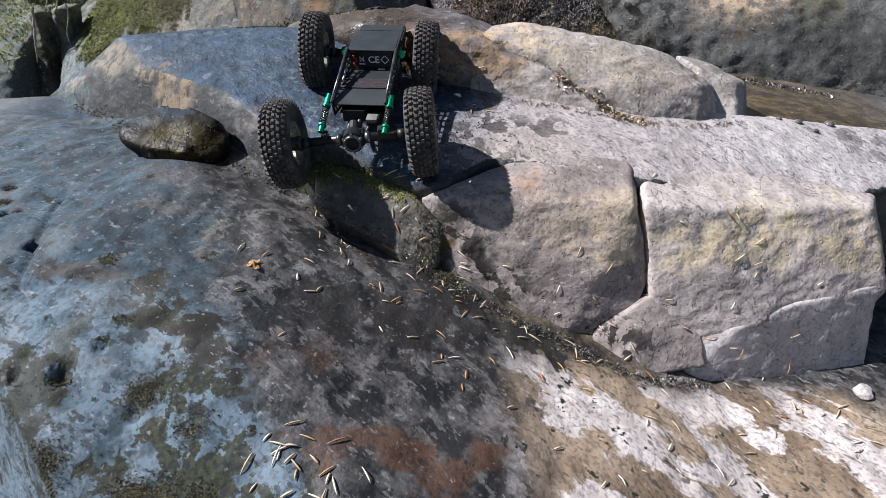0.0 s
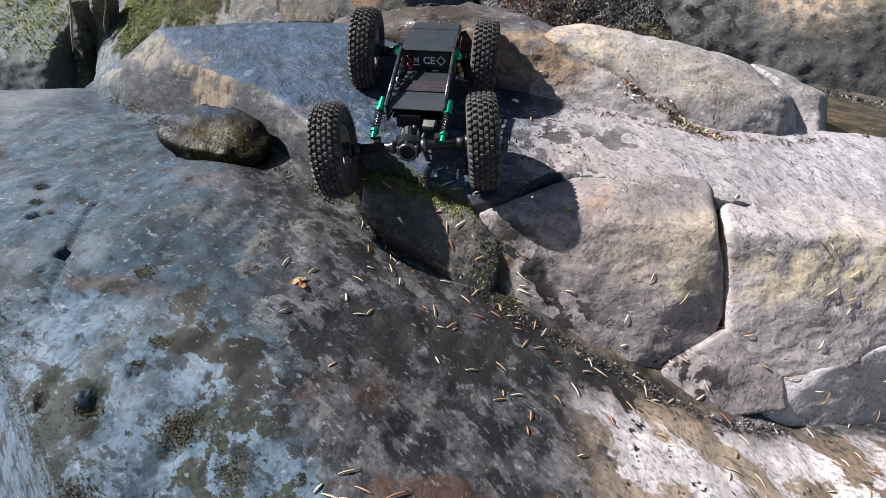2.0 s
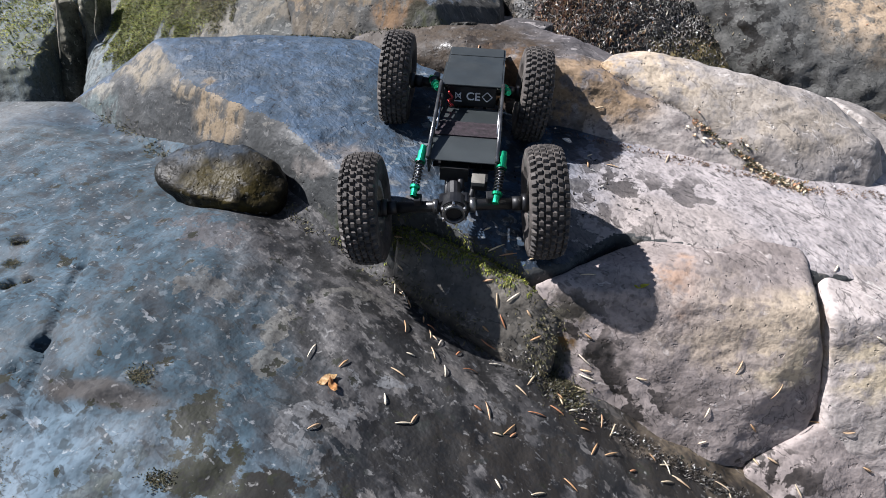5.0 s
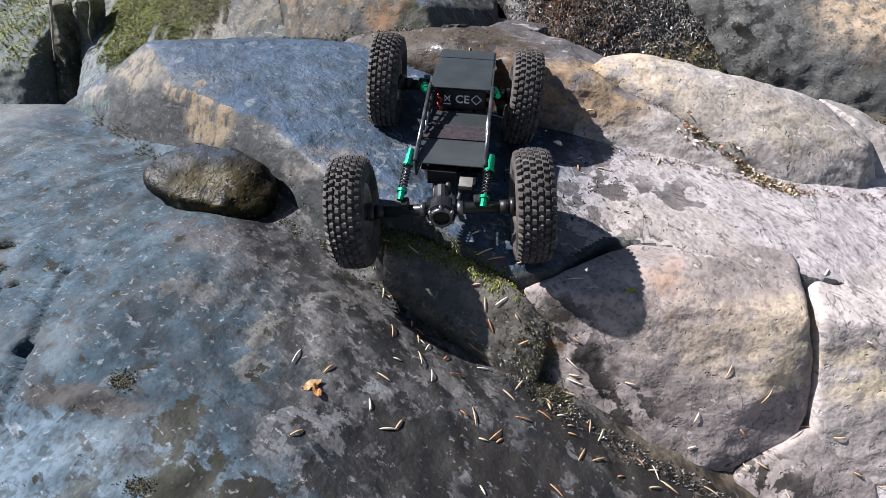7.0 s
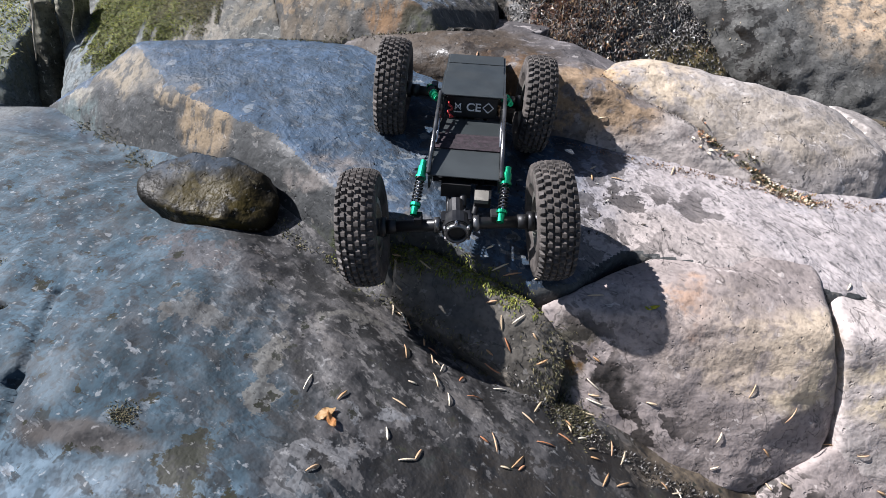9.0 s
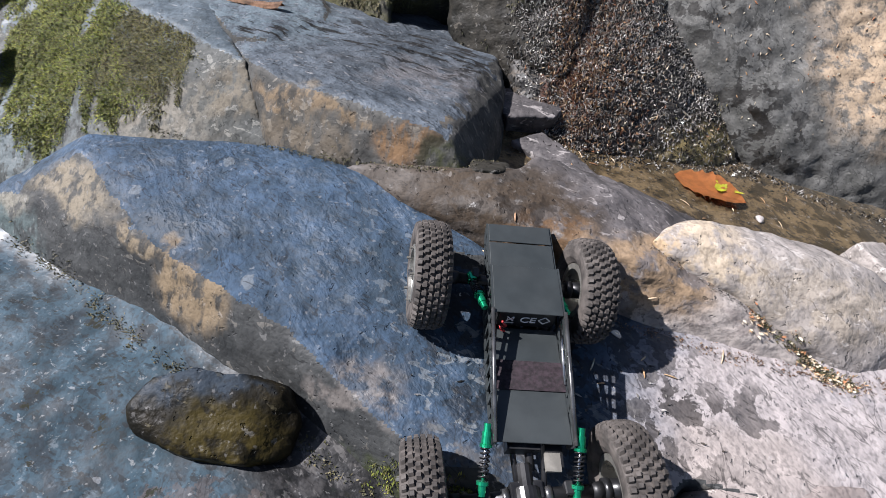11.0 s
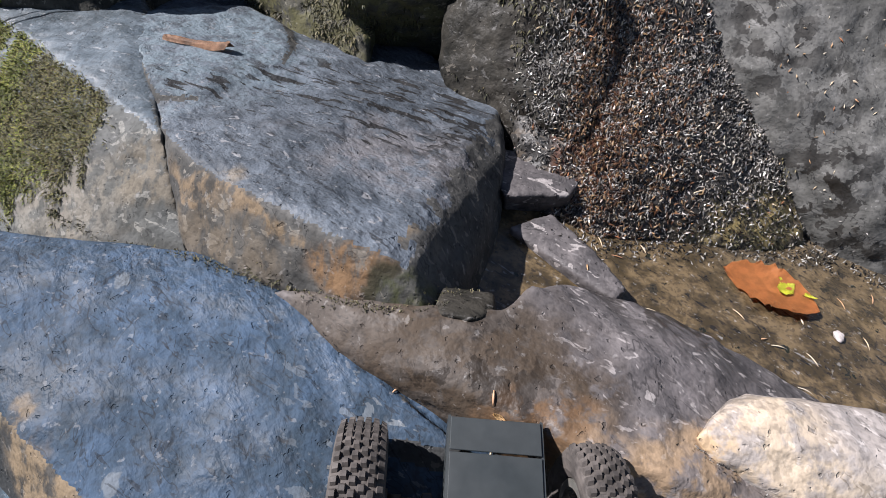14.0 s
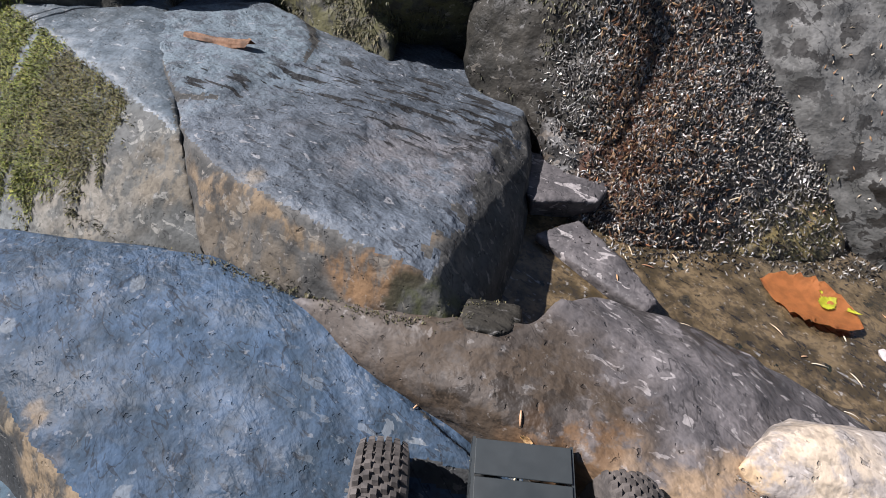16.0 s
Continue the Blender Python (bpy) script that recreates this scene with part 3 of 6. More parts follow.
def fbm(p, scale, octaves=4, seed=0, gain=0.5):
    total, amp = np.zeros(len(p)), 1.0
    for k in range(octaves):
        total += amp * lattice(p * scale * 2.03 ** k + 17.3 * k, seed + 11 * k)
        amp *= gain
    return total


def smoothstep(v, a, b):
    t = np.clip((v - a) / (b - a), 0, 1)
    return t * t * (3 - 2 * t)


def finish_mesh(me, material, smooth=True):
    me.materials.clear()
    me.materials.append(material)
    me.polygons.foreach_set("use_smooth", [smooth] * len(me.polygons))
    me.update()
    return me


SOLIDS = []  # top-level stone objects, for things to be laid on


def rock(name, hulls, material, label, category="rock", voxel=0.005, rounding=5, rough=0.006, seed=0, kind="", dents=(), sharp=0.5, side=None, steep=0.74):
    """A stone: rounded union of hulls, worn and roughened at several scales. dents: (point, radius, depth)."""
    bm = bmesh.new()
    for pts in hulls:
        vs = [bm.verts.new(p) for p in pts]
        out = bmesh.ops.convex_hull(bm, input=vs)
        bmesh.ops.delete(bm, geom=list({g for g in out["geom_interior"] + out["geom_unused"] if isinstance(g, bmesh.types.BMVert)}), context="VERTS")
    bmesh.ops.recalc_face_normals(bm, faces=bm.faces)
    me = bpy.data.meshes.new(name)
    bm.to_mesh(me)
    bm.free()
    ob = new(name, me)
    mod = ob.modifiers.new("remesh", "REMESH")
    mod.mode, mod.voxel_size = "VOXEL", voxel
    done = bpy.data.meshes.new_from_object(ob.evaluated_get(bpy.context.evaluated_depsgraph_get()))
    ob.modifiers.clear()
    ob.data = done
    done.name = name
    n = len(done.vertices)
    co = np.empty(n * 3)
    done.vertices.foreach_get("co", co)
    co = co.reshape(n, 3)
    ed = np.empty(len(done.edges) * 2, dtype=np.int64)
    done.edges.foreach_get("vertices", ed)
    ed = ed.reshape(-1, 2)
    deg = np.bincount(ed.ravel(), minlength=n)[:, None]
    for _ in range(rounding):
        s = np.zeros_like(co)
        for k in range(3):
            s[:, k] = np.bincount(ed[:, 0], weights=co[ed[:, 1], k], minlength=n) + np.bincount(ed[:, 1], weights=co[ed[:, 0], k], minlength=n)
        co = 0.4 * co + 0.6 * s / deg
    done.vertices.foreach_set("co", co.ravel())
    done.update()
    nor = np.empty(n * 3)
    done.vertices.foreach_get("normal", nor)
    nor = nor.reshape(n, 3)
    out = np.clip(np.maximum(np.abs(co[:, 0] - 0.05) - 1.25, np.maximum(co[:, 1] - 1.7, co[:, 2] - 0.72)), 0, 0.5)
    co = co + nor * (np.minimum(out * 2, 1) * 0.13 * fbm(co, 3.1, 3, seed + 60))[:, None]
    d = rough * fbm(co, 9, 3, seed) + rough * 0.26 * fbm(co, 34, 2, seed + 5)
    layers = np.c_[co[:, 0] * 0.8 + co[:, 1] * 0.5, co[:, 1] * 0.9 - co[:, 0] * 0.5, co[:, 2] * 2.2] * 26
    d += rough * sharp * 0.5 * (0.5 - np.abs(lattice(layers, seed + 3)) * 2.2)
    for p, r, deep in dents:
        d -= deep * np.exp(-((co - np.array(p)) ** 2).sum(1) / (r * r))
    co = co + nor * d[:, None]
    done.vertices.foreach_set("co", co.ravel())
    finish_mesh(done, material)
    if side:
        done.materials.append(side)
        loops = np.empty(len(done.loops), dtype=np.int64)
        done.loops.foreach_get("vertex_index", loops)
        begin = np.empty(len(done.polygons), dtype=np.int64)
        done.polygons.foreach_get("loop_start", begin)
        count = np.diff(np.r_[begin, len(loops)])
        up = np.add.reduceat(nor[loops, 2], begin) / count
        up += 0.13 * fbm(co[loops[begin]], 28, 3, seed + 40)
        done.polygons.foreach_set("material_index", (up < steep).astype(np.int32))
    tagged(ob, label, category, kind=kind)
    SOLIDS.append(ob)
    return ob


# ---- the bedrock ----
SLAB_FOOT = ((-0.80, 1.02), (-0.67, 0.955), (-0.50, 0.845), (-0.34, 0.77), (-0.25, 0.722), (-0.13, 0.672), (-0.04, 0.630))


def seam_distance(x, y):
    """Distance in plan from the foot of the slab."""
    best = np.full(np.shape(x), 9.0)
    for (ax, ay), (bx, by) in zip(SLAB_FOOT, SLAB_FOOT[1:]):
        k = np.clip(((x - ax) * (bx - ax) + (y - ay) * (by - ay)) / ((bx - ax) ** 2 + (by - ay) ** 2), 0, 1)
        best = np.minimum(best, np.hypot(x - ax - k * (bx - ax), y - ay - k * (by - ay)))
    return best


def bedrock_height(x, y):
    """Height of the bed: a shoulder on the left, a run falling to the right, and a shelf with a shallow pool behind."""
    shoulder = 0.314 - 1.4 * np.clip(0.52 - y, 0, 0.6) ** 2 - 0.02 * smoothstep(x, -0.35, -0.2)
    run = 0.208 - 0.443 * x - 0.021 * y
    run = np.where(run < 0.02, 0.02 + 0.35 * (run - 0.02), run)
    k = 0.012
    z = -k * np.log(np.exp(-shoulder / k) + np.exp(-np.clip(run, -0.4, 0.6) / k))
    shelf = 0.333 - 0.20 * (x - 0.04) + 0.02 * (y - 1.2)
    shelf = np.where(x < -0.1, 0.36, shelf)
    z = z + (shelf - z) * smoothstep(y, 0.86, 0.96) * smoothstep(x, -0.3, -0.1)
    z = z - 0.014 * np.exp(-(seam_distance(x, y) / 0.04) ** 2)
    edge = np.interp(y, [-0.4, 0.1, 0.25, 0.30, 0.37, 0.49, 0.62, 0.85, 1.1], [0.25, -0.09, -0.225, -0.29, -0.38, -0.53, -0.78, -1.5, -2.5])
    over = np.clip((edge - x) * 0.75, 0, None) * smoothstep(x, -1.4, -0.5) * smoothstep(y, -0.35, 0.2)
    z = z - 0.28 * (1 - np.exp(-over / 0.12)) - 0.02 * smoothstep(over, 0.0, 0.02)
    z = z - 0.35 * smoothstep(y, 1.10, 1.22) * smoothstep(-x, 0.78, 0.9)
    return z


PITS = [(-0.419, 0.501, 0.0065, 0.008), (-0.50, 0.579, 0.005, 0.005), (-0.42, 0.472, 0.005, 0.004), (-0.563, 0.638, 0.007, 0.006), (-0.514, 0.57, 0.008, 0.006), (-0.261, 0.38, 0.008, 0.004),
        (-0.33, 0.345, 0.006, 0.004), (-0.455, 0.42, 0.007, 0.006), (-0.21, 0.33, 0.007, 0.003), (-0.285, 0.353, 0.010, 0.006), (-0.47, 0.61, 0.006, 0.004), (-0.54, 0.53, 0.007, 0.005)]


def build_ground():
    xs = np.r_[-30, -20, -12, -8, -6, np.arange(-5, -1.35, 0.12), np.arange(-1.3, -0.62, 0.006), np.arange(-0.62, 0.62, 0.0036), np.arange(0.62, 1.3, 0.006), np.arange(1.35, 5, 0.12), 6, 8, 12, 20, 30]
    ys = np.r_[-30, -20, -12, -8, -6, np.arange(-5, -0.4, 0.12), np.arange(-0.35, 0.2, 0.006), np.arange(0.2, 0.78, 0.0036), np.arange(0.78, 1.5, 0.006), np.arange(1.55, 5, 0.12), 6, 8, 12, 20, 30]
    X, Y = np.meshgrid(xs, ys)
    x, y = X.ravel(), Y.ravel()
    z = bedrock_height(np.clip(x, -1.3, 1.3), np.clip(y, -0.35, 1.5))
    p = np.c_[x, y, z]
    wetpool = smoothstep(y, 0.95, 1.0)
    z = z + (0.009 * fbm(p, 7, 3, 3) + 0.0018 * fbm(p, 30, 2, 4)) * (1 - 0.75 * wetpool) + 0.0005 * fbm(p, 90, 1, 6) * (1 - wetpool)
    layers = np.c_[x * 0.9 + y * 0.6, y * 0.8 - x * 0.7, z * 2] * 22
    z = z + 0.0022 * (0.5 - np.abs(lattice(layers, 9)) * 2.2) * (1 - wetpool)
    for px, py, r, deep in PITS:
        z = z - 1.7 * deep * np.exp(-(((x - px) ** 2 + (y - py) ** 2) / r ** 2) ** 2)
    # a low broken step across the shoulder
    line = y - (0.445 + (x + 0.376) * 0.33) - 0.006 * fbm(np.c_[x, y, 0 * x], 25, 2, 12)
    z = z - 0.005 * smoothstep(-line, 0, 0.006) * np.exp(-np.clip(-line, 0, None) / 0.08) * smoothstep(x, -0.42, -0.37) * smoothstep(-x, 0.26, 0.30)
    # fine crack along the shoulder
    crack = x - np.interp(y, [0.40, 0.52, 0.66], [-0.372, -0.422, -0.490]) - 0.004 * fbm(np.c_[x, y, 0 * x], 30, 2, 21)
    z = z - 0.006 * np.exp(-(crack / 0.003) ** 2) * smoothstep(y, 0.42, 0.46) * smoothstep(-y, -0.66, -0.6)
    wide = np.clip(np.maximum(np.abs(x) - 1.15, np.maximum(y - 1.45, -0.3 - y)), 0, None)
    z = z + (0.10 + 0.12 * fbm(np.c_[x, y, 0 * x], 1.1, 4, 33) - z) * smoothstep(wide, 0, 0.55)
    away = np.clip(np.maximum(np.abs(x) - 1.3, np.maximum(y - 1.6, -0.5 - y)), 0, None)
    z = z + smoothstep(away, 0, 3) * (0.35 * fbm(p * np.array([1.0, 1.0, 0.0]), 0.45, 4, 31) + 0.07 * np.clip(y - 1.5, 0, 12) - 0.05 * np.clip(-0.5 - y, 0, 10))
    nx, ny = len(xs), len(ys)
    idx = np.arange(nx * ny).reshape(ny, nx)
    faces = np.stack([idx[:-1, :-1], idx[:-1, 1:], idx[1:, 1:], idx[1:, :-1]], -1).reshape(-1, 4)
    me = bpy.data.meshes.new("ground")
    me.from_pydata(np.c_[x, y, z].tolist(), [], faces.tolist())
    ob = new("ground", finish_mesh(me, m_ground))
    tagged(ob, "slate bedrock, blue-grey shoulder running into wet brown rock", "bedrock", kind="structure")
    SOLIDS.append(ob)
    return ob


ground = build_ground()

# ---- the great stones ----
slab = rock("rock_slab", [
    [(-0.68, 1.15, 0.418), (-0.652, 1.092, 0.427), (-0.50, 0.945, 0.392), (-0.328, 0.850, 0.376), (-0.267, 0.800, 0.352), (-0.171, 0.732, 0.325), (-0.11, 0.725, 0.322),
     (-0.396, 1.132, 0.420), (-0.22, 1.06, 0.425), (-0.08, 0.95, 0.375), (-0.07, 0.892, 0.343), (-0.79, 1.085, 0.352), (-0.90, 1.11, 0.306),
     (0.03, 0.90, 0.333), (-0.02, 0.74, 0.295), (-0.685, 1.010, 0.338),
     (-0.90, 1.05, 0.20), (-0.67, 0.965, 0.22), (-0.50, 0.845, 0.22), (-0.25, 0.725, 0.20), (-0.16, 0.69, 0.18), (-0.70, 1.25, 0.20), (0.0, 1.02, 0.20), (0.0, 0.75, 0.20)],
    [(-0.40, 1.130, 0.421), (-0.30, 1.074, 0.421), (-0.215, 1.014, 0.415), (-0.10, 0.954, 0.398), (-0.11, 0.925, 0.368), (-0.26, 0.95, 0.386), (-0.42, 1.0, 0.402),
     (-0.40, 1.10, 0.25), (-0.20, 1.01, 0.25), (-0.10, 0.95, 0.25), (-0.12, 0.92, 0.25), (-0.40, 1.0, 0.25)],
    [(-0.005, 0.680, 0.275), (0.038, 0.694, 0.279), (0.092, 0.744, 0.289), (-0.126, 0.728, 0.322), (-0.20, 0.78, 0.328), (-0.20, 0.90, 0.350), (-0.07, 0.892, 0.342), (0.036, 0.925, 0.345), (0.15, 0.90, 0.325), (0.16, 0.80, 0.300),
     (-0.14, 0.715, 0.10), (0.0, 0.69, 0.05), (0.10, 0.76, 0.05), (0.0, 1.0, 0.1), (0.16, 0.85, 0.05)],
    [(0.092, 0.746, 0.289), (0.036, 0.925, 0.345), (0.245, 0.885, 0.309), (0.326, 0.884, 0.283), (0.41, 0.905, 0.258), (0.62, 0.97, 0.225), (0.90, 1.02, 0.18), (0.185, 0.722, 0.288), (0.235, 0.742, 0.286), (0.30, 0.72, 0.262),
     (0.43, 0.745, 0.215), (0.411, 0.831, 0.257), (0.62, 0.79, 0.192), (0.70, 0.86, 0.190), (0.90, 0.95, 0.15), (0.10, 0.75, 0.05), (0.3, 0.73, -0.08), (0.66, 0.80, -0.12), (0.94, 0.95, -0.12), (0.94, 1.05, -0.1), (0.05, 1.0, 0.1)]],
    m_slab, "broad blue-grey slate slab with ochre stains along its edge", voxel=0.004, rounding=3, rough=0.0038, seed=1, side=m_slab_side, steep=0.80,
    dents=[((-0.24, 0.83, 0.355), 0.02, 0.006)])
rock("rock_block", [[
    (0.006, 0.672, 0.273), (0.042, 0.699, 0.270), (0.10, 0.745, 0.259), (0.114, 0.664, 0.268), (0.284, 0.674, 0.252), (0.289, 0.75, 0.276), (0.15, 0.755, 0.287), (0.185, 0.708, 0.290), (0.130, 0.690, 0.280), (0.24, 0.745, 0.289),
    (0.052, 0.592, 0.12), (0.012, 0.63, 0.18), (0.2, 0.594, 0.105), (0.298, 0.630, 0.120), (0.311, 0.650, 0.150), (0.30, 0.75, 0.10), (0.0, 0.75, 0.05), (0.06, 0.60, 0.02), (0.26, 0.61, 0.02)]],
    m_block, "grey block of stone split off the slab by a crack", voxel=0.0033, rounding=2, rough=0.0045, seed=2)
rock("rock_block", [[
    (0.298, 0.678, 0.250), (0.337, 0.679, 0.243), (0.426, 0.704, 0.217), (0.52, 0.728, 0.207), (0.625, 0.752, 0.195), (0.65, 0.80, 0.192), (0.308, 0.79, 0.272), (0.44, 0.83, 0.240),
    (0.316, 0.620, 0.10), (0.40, 0.608, 0.07), (0.46, 0.628, 0.09), (0.56, 0.670, 0.09), (0.648, 0.700, 0.09), (0.34, 0.65, 0.02), (0.45, 0.70, -0.05), (0.655, 0.76, -0.05), (0.65, 0.85, -0.05), (0.5, 0.9, -0.1), (0.3, 0.8, -0.05)]],
    m_lichen, "grey block of stone with pale yellow-green lichen", voxel=0.0035, rounding=3, rough=0.005, seed=3)
rock("rock_block", [[
    (0.235, 0.597, 0.098), (0.300, 0.622, 0.116), (0.318, 0.636, 0.136), (0.378, 0.646, 0.122), (0.385, 0.592, 0.045), (0.27, 0.556, 0.050), (0.222, 0.566, 0.06),
    (0.23, 0.62, 0.02), (0.36, 0.66, 0.02), (0.36, 0.68, 0.1), (0.25, 0.65, 0.1)]],
    m_block, "low grey chip of stone wedged under the blocks", voxel=0.003, rounding=2, rough=0.003, seed=4)
wedge = rock("rock_wedge", [[
    (0.350, 0.620, 0.088), (0.425, 0.620, 0.088), (0.50, 0.650, 0.104), (0.635, 0.698, 0.104), (0.362, 0.588, 0.025), (0.475, 0.600, -0.02), (0.535, 0.628, -0.02), (0.635, 0.655, -0.03), (0.645, 0.710, 0.07),
    (0.40, 0.66, -0.06), (0.52, 0.72, -0.08), (0.64, 0.76, -0.08), (0.5, 0.76, 0.09)]],
    m_wedge, "smooth pale grey wedge of stone at the water's edge", voxel=0.003, rounding=2, rough=0.003, seed=5)
ridge = rock("rock_ridge", [[
    (-0.086, 1.050, 0.446), (-0.051, 1.090, 0.446), (0.040, 1.130, 0.398), (0.048, 1.045, 0.430), (-0.075, 0.968, 0.408), (-0.025, 0.952, 0.430), (0.049, 0.936, 0.416), (0.083, 0.948, 0.408), (0.083, 0.920, 0.373), (0.036, 0.912, 0.335), (0.2, 0.886, 0.303),
    (0.326, 0.868, 0.275), (0.208, 0.912, 0.352), (-0.009, 1.120, 0.424), (0.114, 1.125, 0.375), (0.193, 1.088, 0.352), (0.30, 1.05, 0.31),
    (-0.10, 1.0, 0.22), (0.32, 0.89, 0.20), (0.31, 1.09, 0.2), (-0.04, 1.17, 0.22), (0.15, 1.17, 0.25)],
    [(-0.305, 1.084, 0.424), (-0.262, 1.071, 0.437), (-0.218, 1.052, 0.445), (-0.153, 1.046, 0.450), (-0.110, 1.046, 0.451), (-0.070, 1.060, 0.448), (-0.235, 1.032, 0.422), (-0.157, 1.010, 0.436), (-0.10, 0.982, 0.433),
     (-0.088, 0.963, 0.406), (-0.04, 0.958, 0.427), (-0.02, 1.05, 0.44), (-0.09, 0.97, 0.25), (-0.22, 1.03, 0.25), (-0.30, 1.09, 0.25), (-0.15, 1.055, 0.25), (-0.02, 1.05, 0.25)]],
    m_ridge, "low tan ridge of stone with a rusty orange stain", voxel=0.004, rounding=4, rough=0.006, seed=6)
boulder = rock("boulder", [[
    (0.076, 0.968, 0.418), (0.105, 0.992, 0.424), (0.246, 0.974, 0.402), (0.386, 0.995, 0.356), (0.425, 0.930, 0.322), (0.425, 0.900, 0.262), (0.335, 0.884, 0.288), (0.255, 0.905, 0.335),
    (0.215, 0.920, 0.358), (0.47, 0.94, 0.25), (0.47, 1.0, 0.30), (0.15, 1.010, 0.416), (0.15, 1.045, 0.36), (0.23, 1.022, 0.394), (0.34, 1.03, 0.36), (0.36, 1.07, 0.30), (0.2, 0.92, 0.22), (0.46, 0.93, 0.2), (0.45, 1.08, 0.2), (0.15, 1.07, 0.25)]],
    m_tan, "long rounded tan boulder lying along the ledge", voxel=0.004, rounding=5, rough=0.006, seed=7)
rock("boulder", [[
    (0.44, 1.01, 0.33), (0.50, 0.985, 0.305), (0.541, 1.05, 0.285), (0.50, 1.12, 0.30), (0.42, 1.08, 0.335), (0.50, 0.945, 0.24), (0.545, 1.0, 0.20), (0.44, 0.95, 0.2), (0.4, 1.1, 0.2), (0.55, 1.1, 0.2)]],
    m_tan, "small rounded tan boulder at the end of the ridge", voxel=0.004, rounding=6, rough=0.005, seed=8)
wall = rock("rock_wall", [[
    (-0.465, 1.246, 0.491), (-0.585, 1.383, 0.503), (-0.722, 1.54, 0.498), (-0.643, 1.377, 0.503), (-0.839, 1.512, 0.504), (-1.03, 1.63, 0.50), (-0.93, 1.245, 0.345), (-1.05, 1.42, 0.40), (-0.80, 1.85, 0.50), (-0.95, 1.9, 0.50),
    (-0.418, 1.142, 0.405), (-0.50, 1.150, 0.36), (-0.646, 1.205, 0.30), (-0.95, 1.19, 0.28), (-0.42, 1.2, 0.10), (-0.64, 1.19, 0.10), (-0.95, 1.18, 0.05), (-0.95, 1.9, 0.1), (-0.6, 1.5, 0.1)]],
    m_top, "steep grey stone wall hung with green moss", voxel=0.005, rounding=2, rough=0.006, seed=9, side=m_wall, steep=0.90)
shelf = rock("rock_shelf", [[
    (-0.461, 1.243, 0.492), (-0.400, 1.190, 0.490), (-0.353, 1.160, 0.490), (-0.262, 1.113, 0.492), (-0.222, 1.092, 0.491), (-0.186, 1.082, 0.485), (-0.163, 1.074, 0.472), (-0.147, 1.060, 0.447), (-0.118, 1.09, 0.412), (-0.100, 1.18, 0.404),
    (-0.564, 1.385, 0.472), (-0.700, 1.545, 0.460), (-0.77, 1.9, 0.46), (-0.45, 1.9, 0.43), (-0.46, 1.658, 0.412), (-0.25, 1.62, 0.415), (-0.08, 1.47, 0.422), (-0.075, 1.36, 0.414), (-0.08, 1.27, 0.404),
    (-0.408, 1.128, 0.41), (-0.33, 1.098, 0.420), (-0.262, 1.075, 0.430), (-0.218, 1.062, 0.437), (-0.150, 1.055, 0.432),
    (-0.405, 1.15, 0.2), (-0.14, 1.07, 0.2), (-0.05, 1.25, 0.2), (-0.04, 1.6, 0.2), (-0.4, 1.9, 0.2), (-0.7, 1.9, 0.2)],
    [(-0.505, 1.315, 0.499), (-0.455, 1.330, 0.492), (-0.425, 1.39, 0.482), (-0.398, 1.455, 0.476), (-0.405, 1.52, 0.474), (-0.44, 1.60, 0.474), (-0.52, 1.65, 0.482), (-0.69, 1.56, 0.497), (-0.566, 1.402, 0.501),
     (-0.50, 1.31, 0.45), (-0.44, 1.33, 0.44), (-0.378, 1.385, 0.43), (-0.342, 1.46, 0.42), (-0.347, 1.54, 0.42), (-0.40, 1.64, 0.42), (-0.52, 1.66, 0.43), (-0.69, 1.56, 0.45)]],
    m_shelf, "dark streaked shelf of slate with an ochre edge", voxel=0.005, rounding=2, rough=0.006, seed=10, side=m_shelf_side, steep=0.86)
rock("rock_chip", [[(-0.075, 1.40, 0.392), (0.022, 1.375, 0.390), (0.030, 1.345, 0.384), (0.013, 1.308, 0.384), (-0.07, 1.292, 0.390), (-0.09, 1.34, 0.395), (-0.07, 1.31, 0.33), (0.02, 1.33, 0.33), (0.03, 1.38, 0.33), (-0.08, 1.40, 0.33)]],
     m_ridge, "small pale ledge of stone beside the seep", voxel=0.003, rounding=1, rough=0.004, seed=22)
rock("rock_chip", [[(-0.064, 1.262, 0.364), (-0.008, 1.294, 0.364), (0.014, 1.264, 0.360), (0.041, 1.236, 0.358), (0.075, 1.182, 0.350), (0.058, 1.165, 0.350), (0.018, 1.212, 0.354), (-0.05, 1.25, 0.31), (0.0, 1.28, 0.31), (0.06, 1.18, 0.30), (0.03, 1.24, 0.31)]],
     m_ridge, "thin pale ledge of stone along the pool", voxel=0.003, rounding=1, rough=0.003, seed=23)
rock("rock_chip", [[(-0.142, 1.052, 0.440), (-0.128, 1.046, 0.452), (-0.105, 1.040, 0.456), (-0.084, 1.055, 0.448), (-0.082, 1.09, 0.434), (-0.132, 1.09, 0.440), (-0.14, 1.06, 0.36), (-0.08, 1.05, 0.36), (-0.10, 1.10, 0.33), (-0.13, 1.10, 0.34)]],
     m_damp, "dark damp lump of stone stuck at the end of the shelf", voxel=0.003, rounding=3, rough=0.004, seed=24)
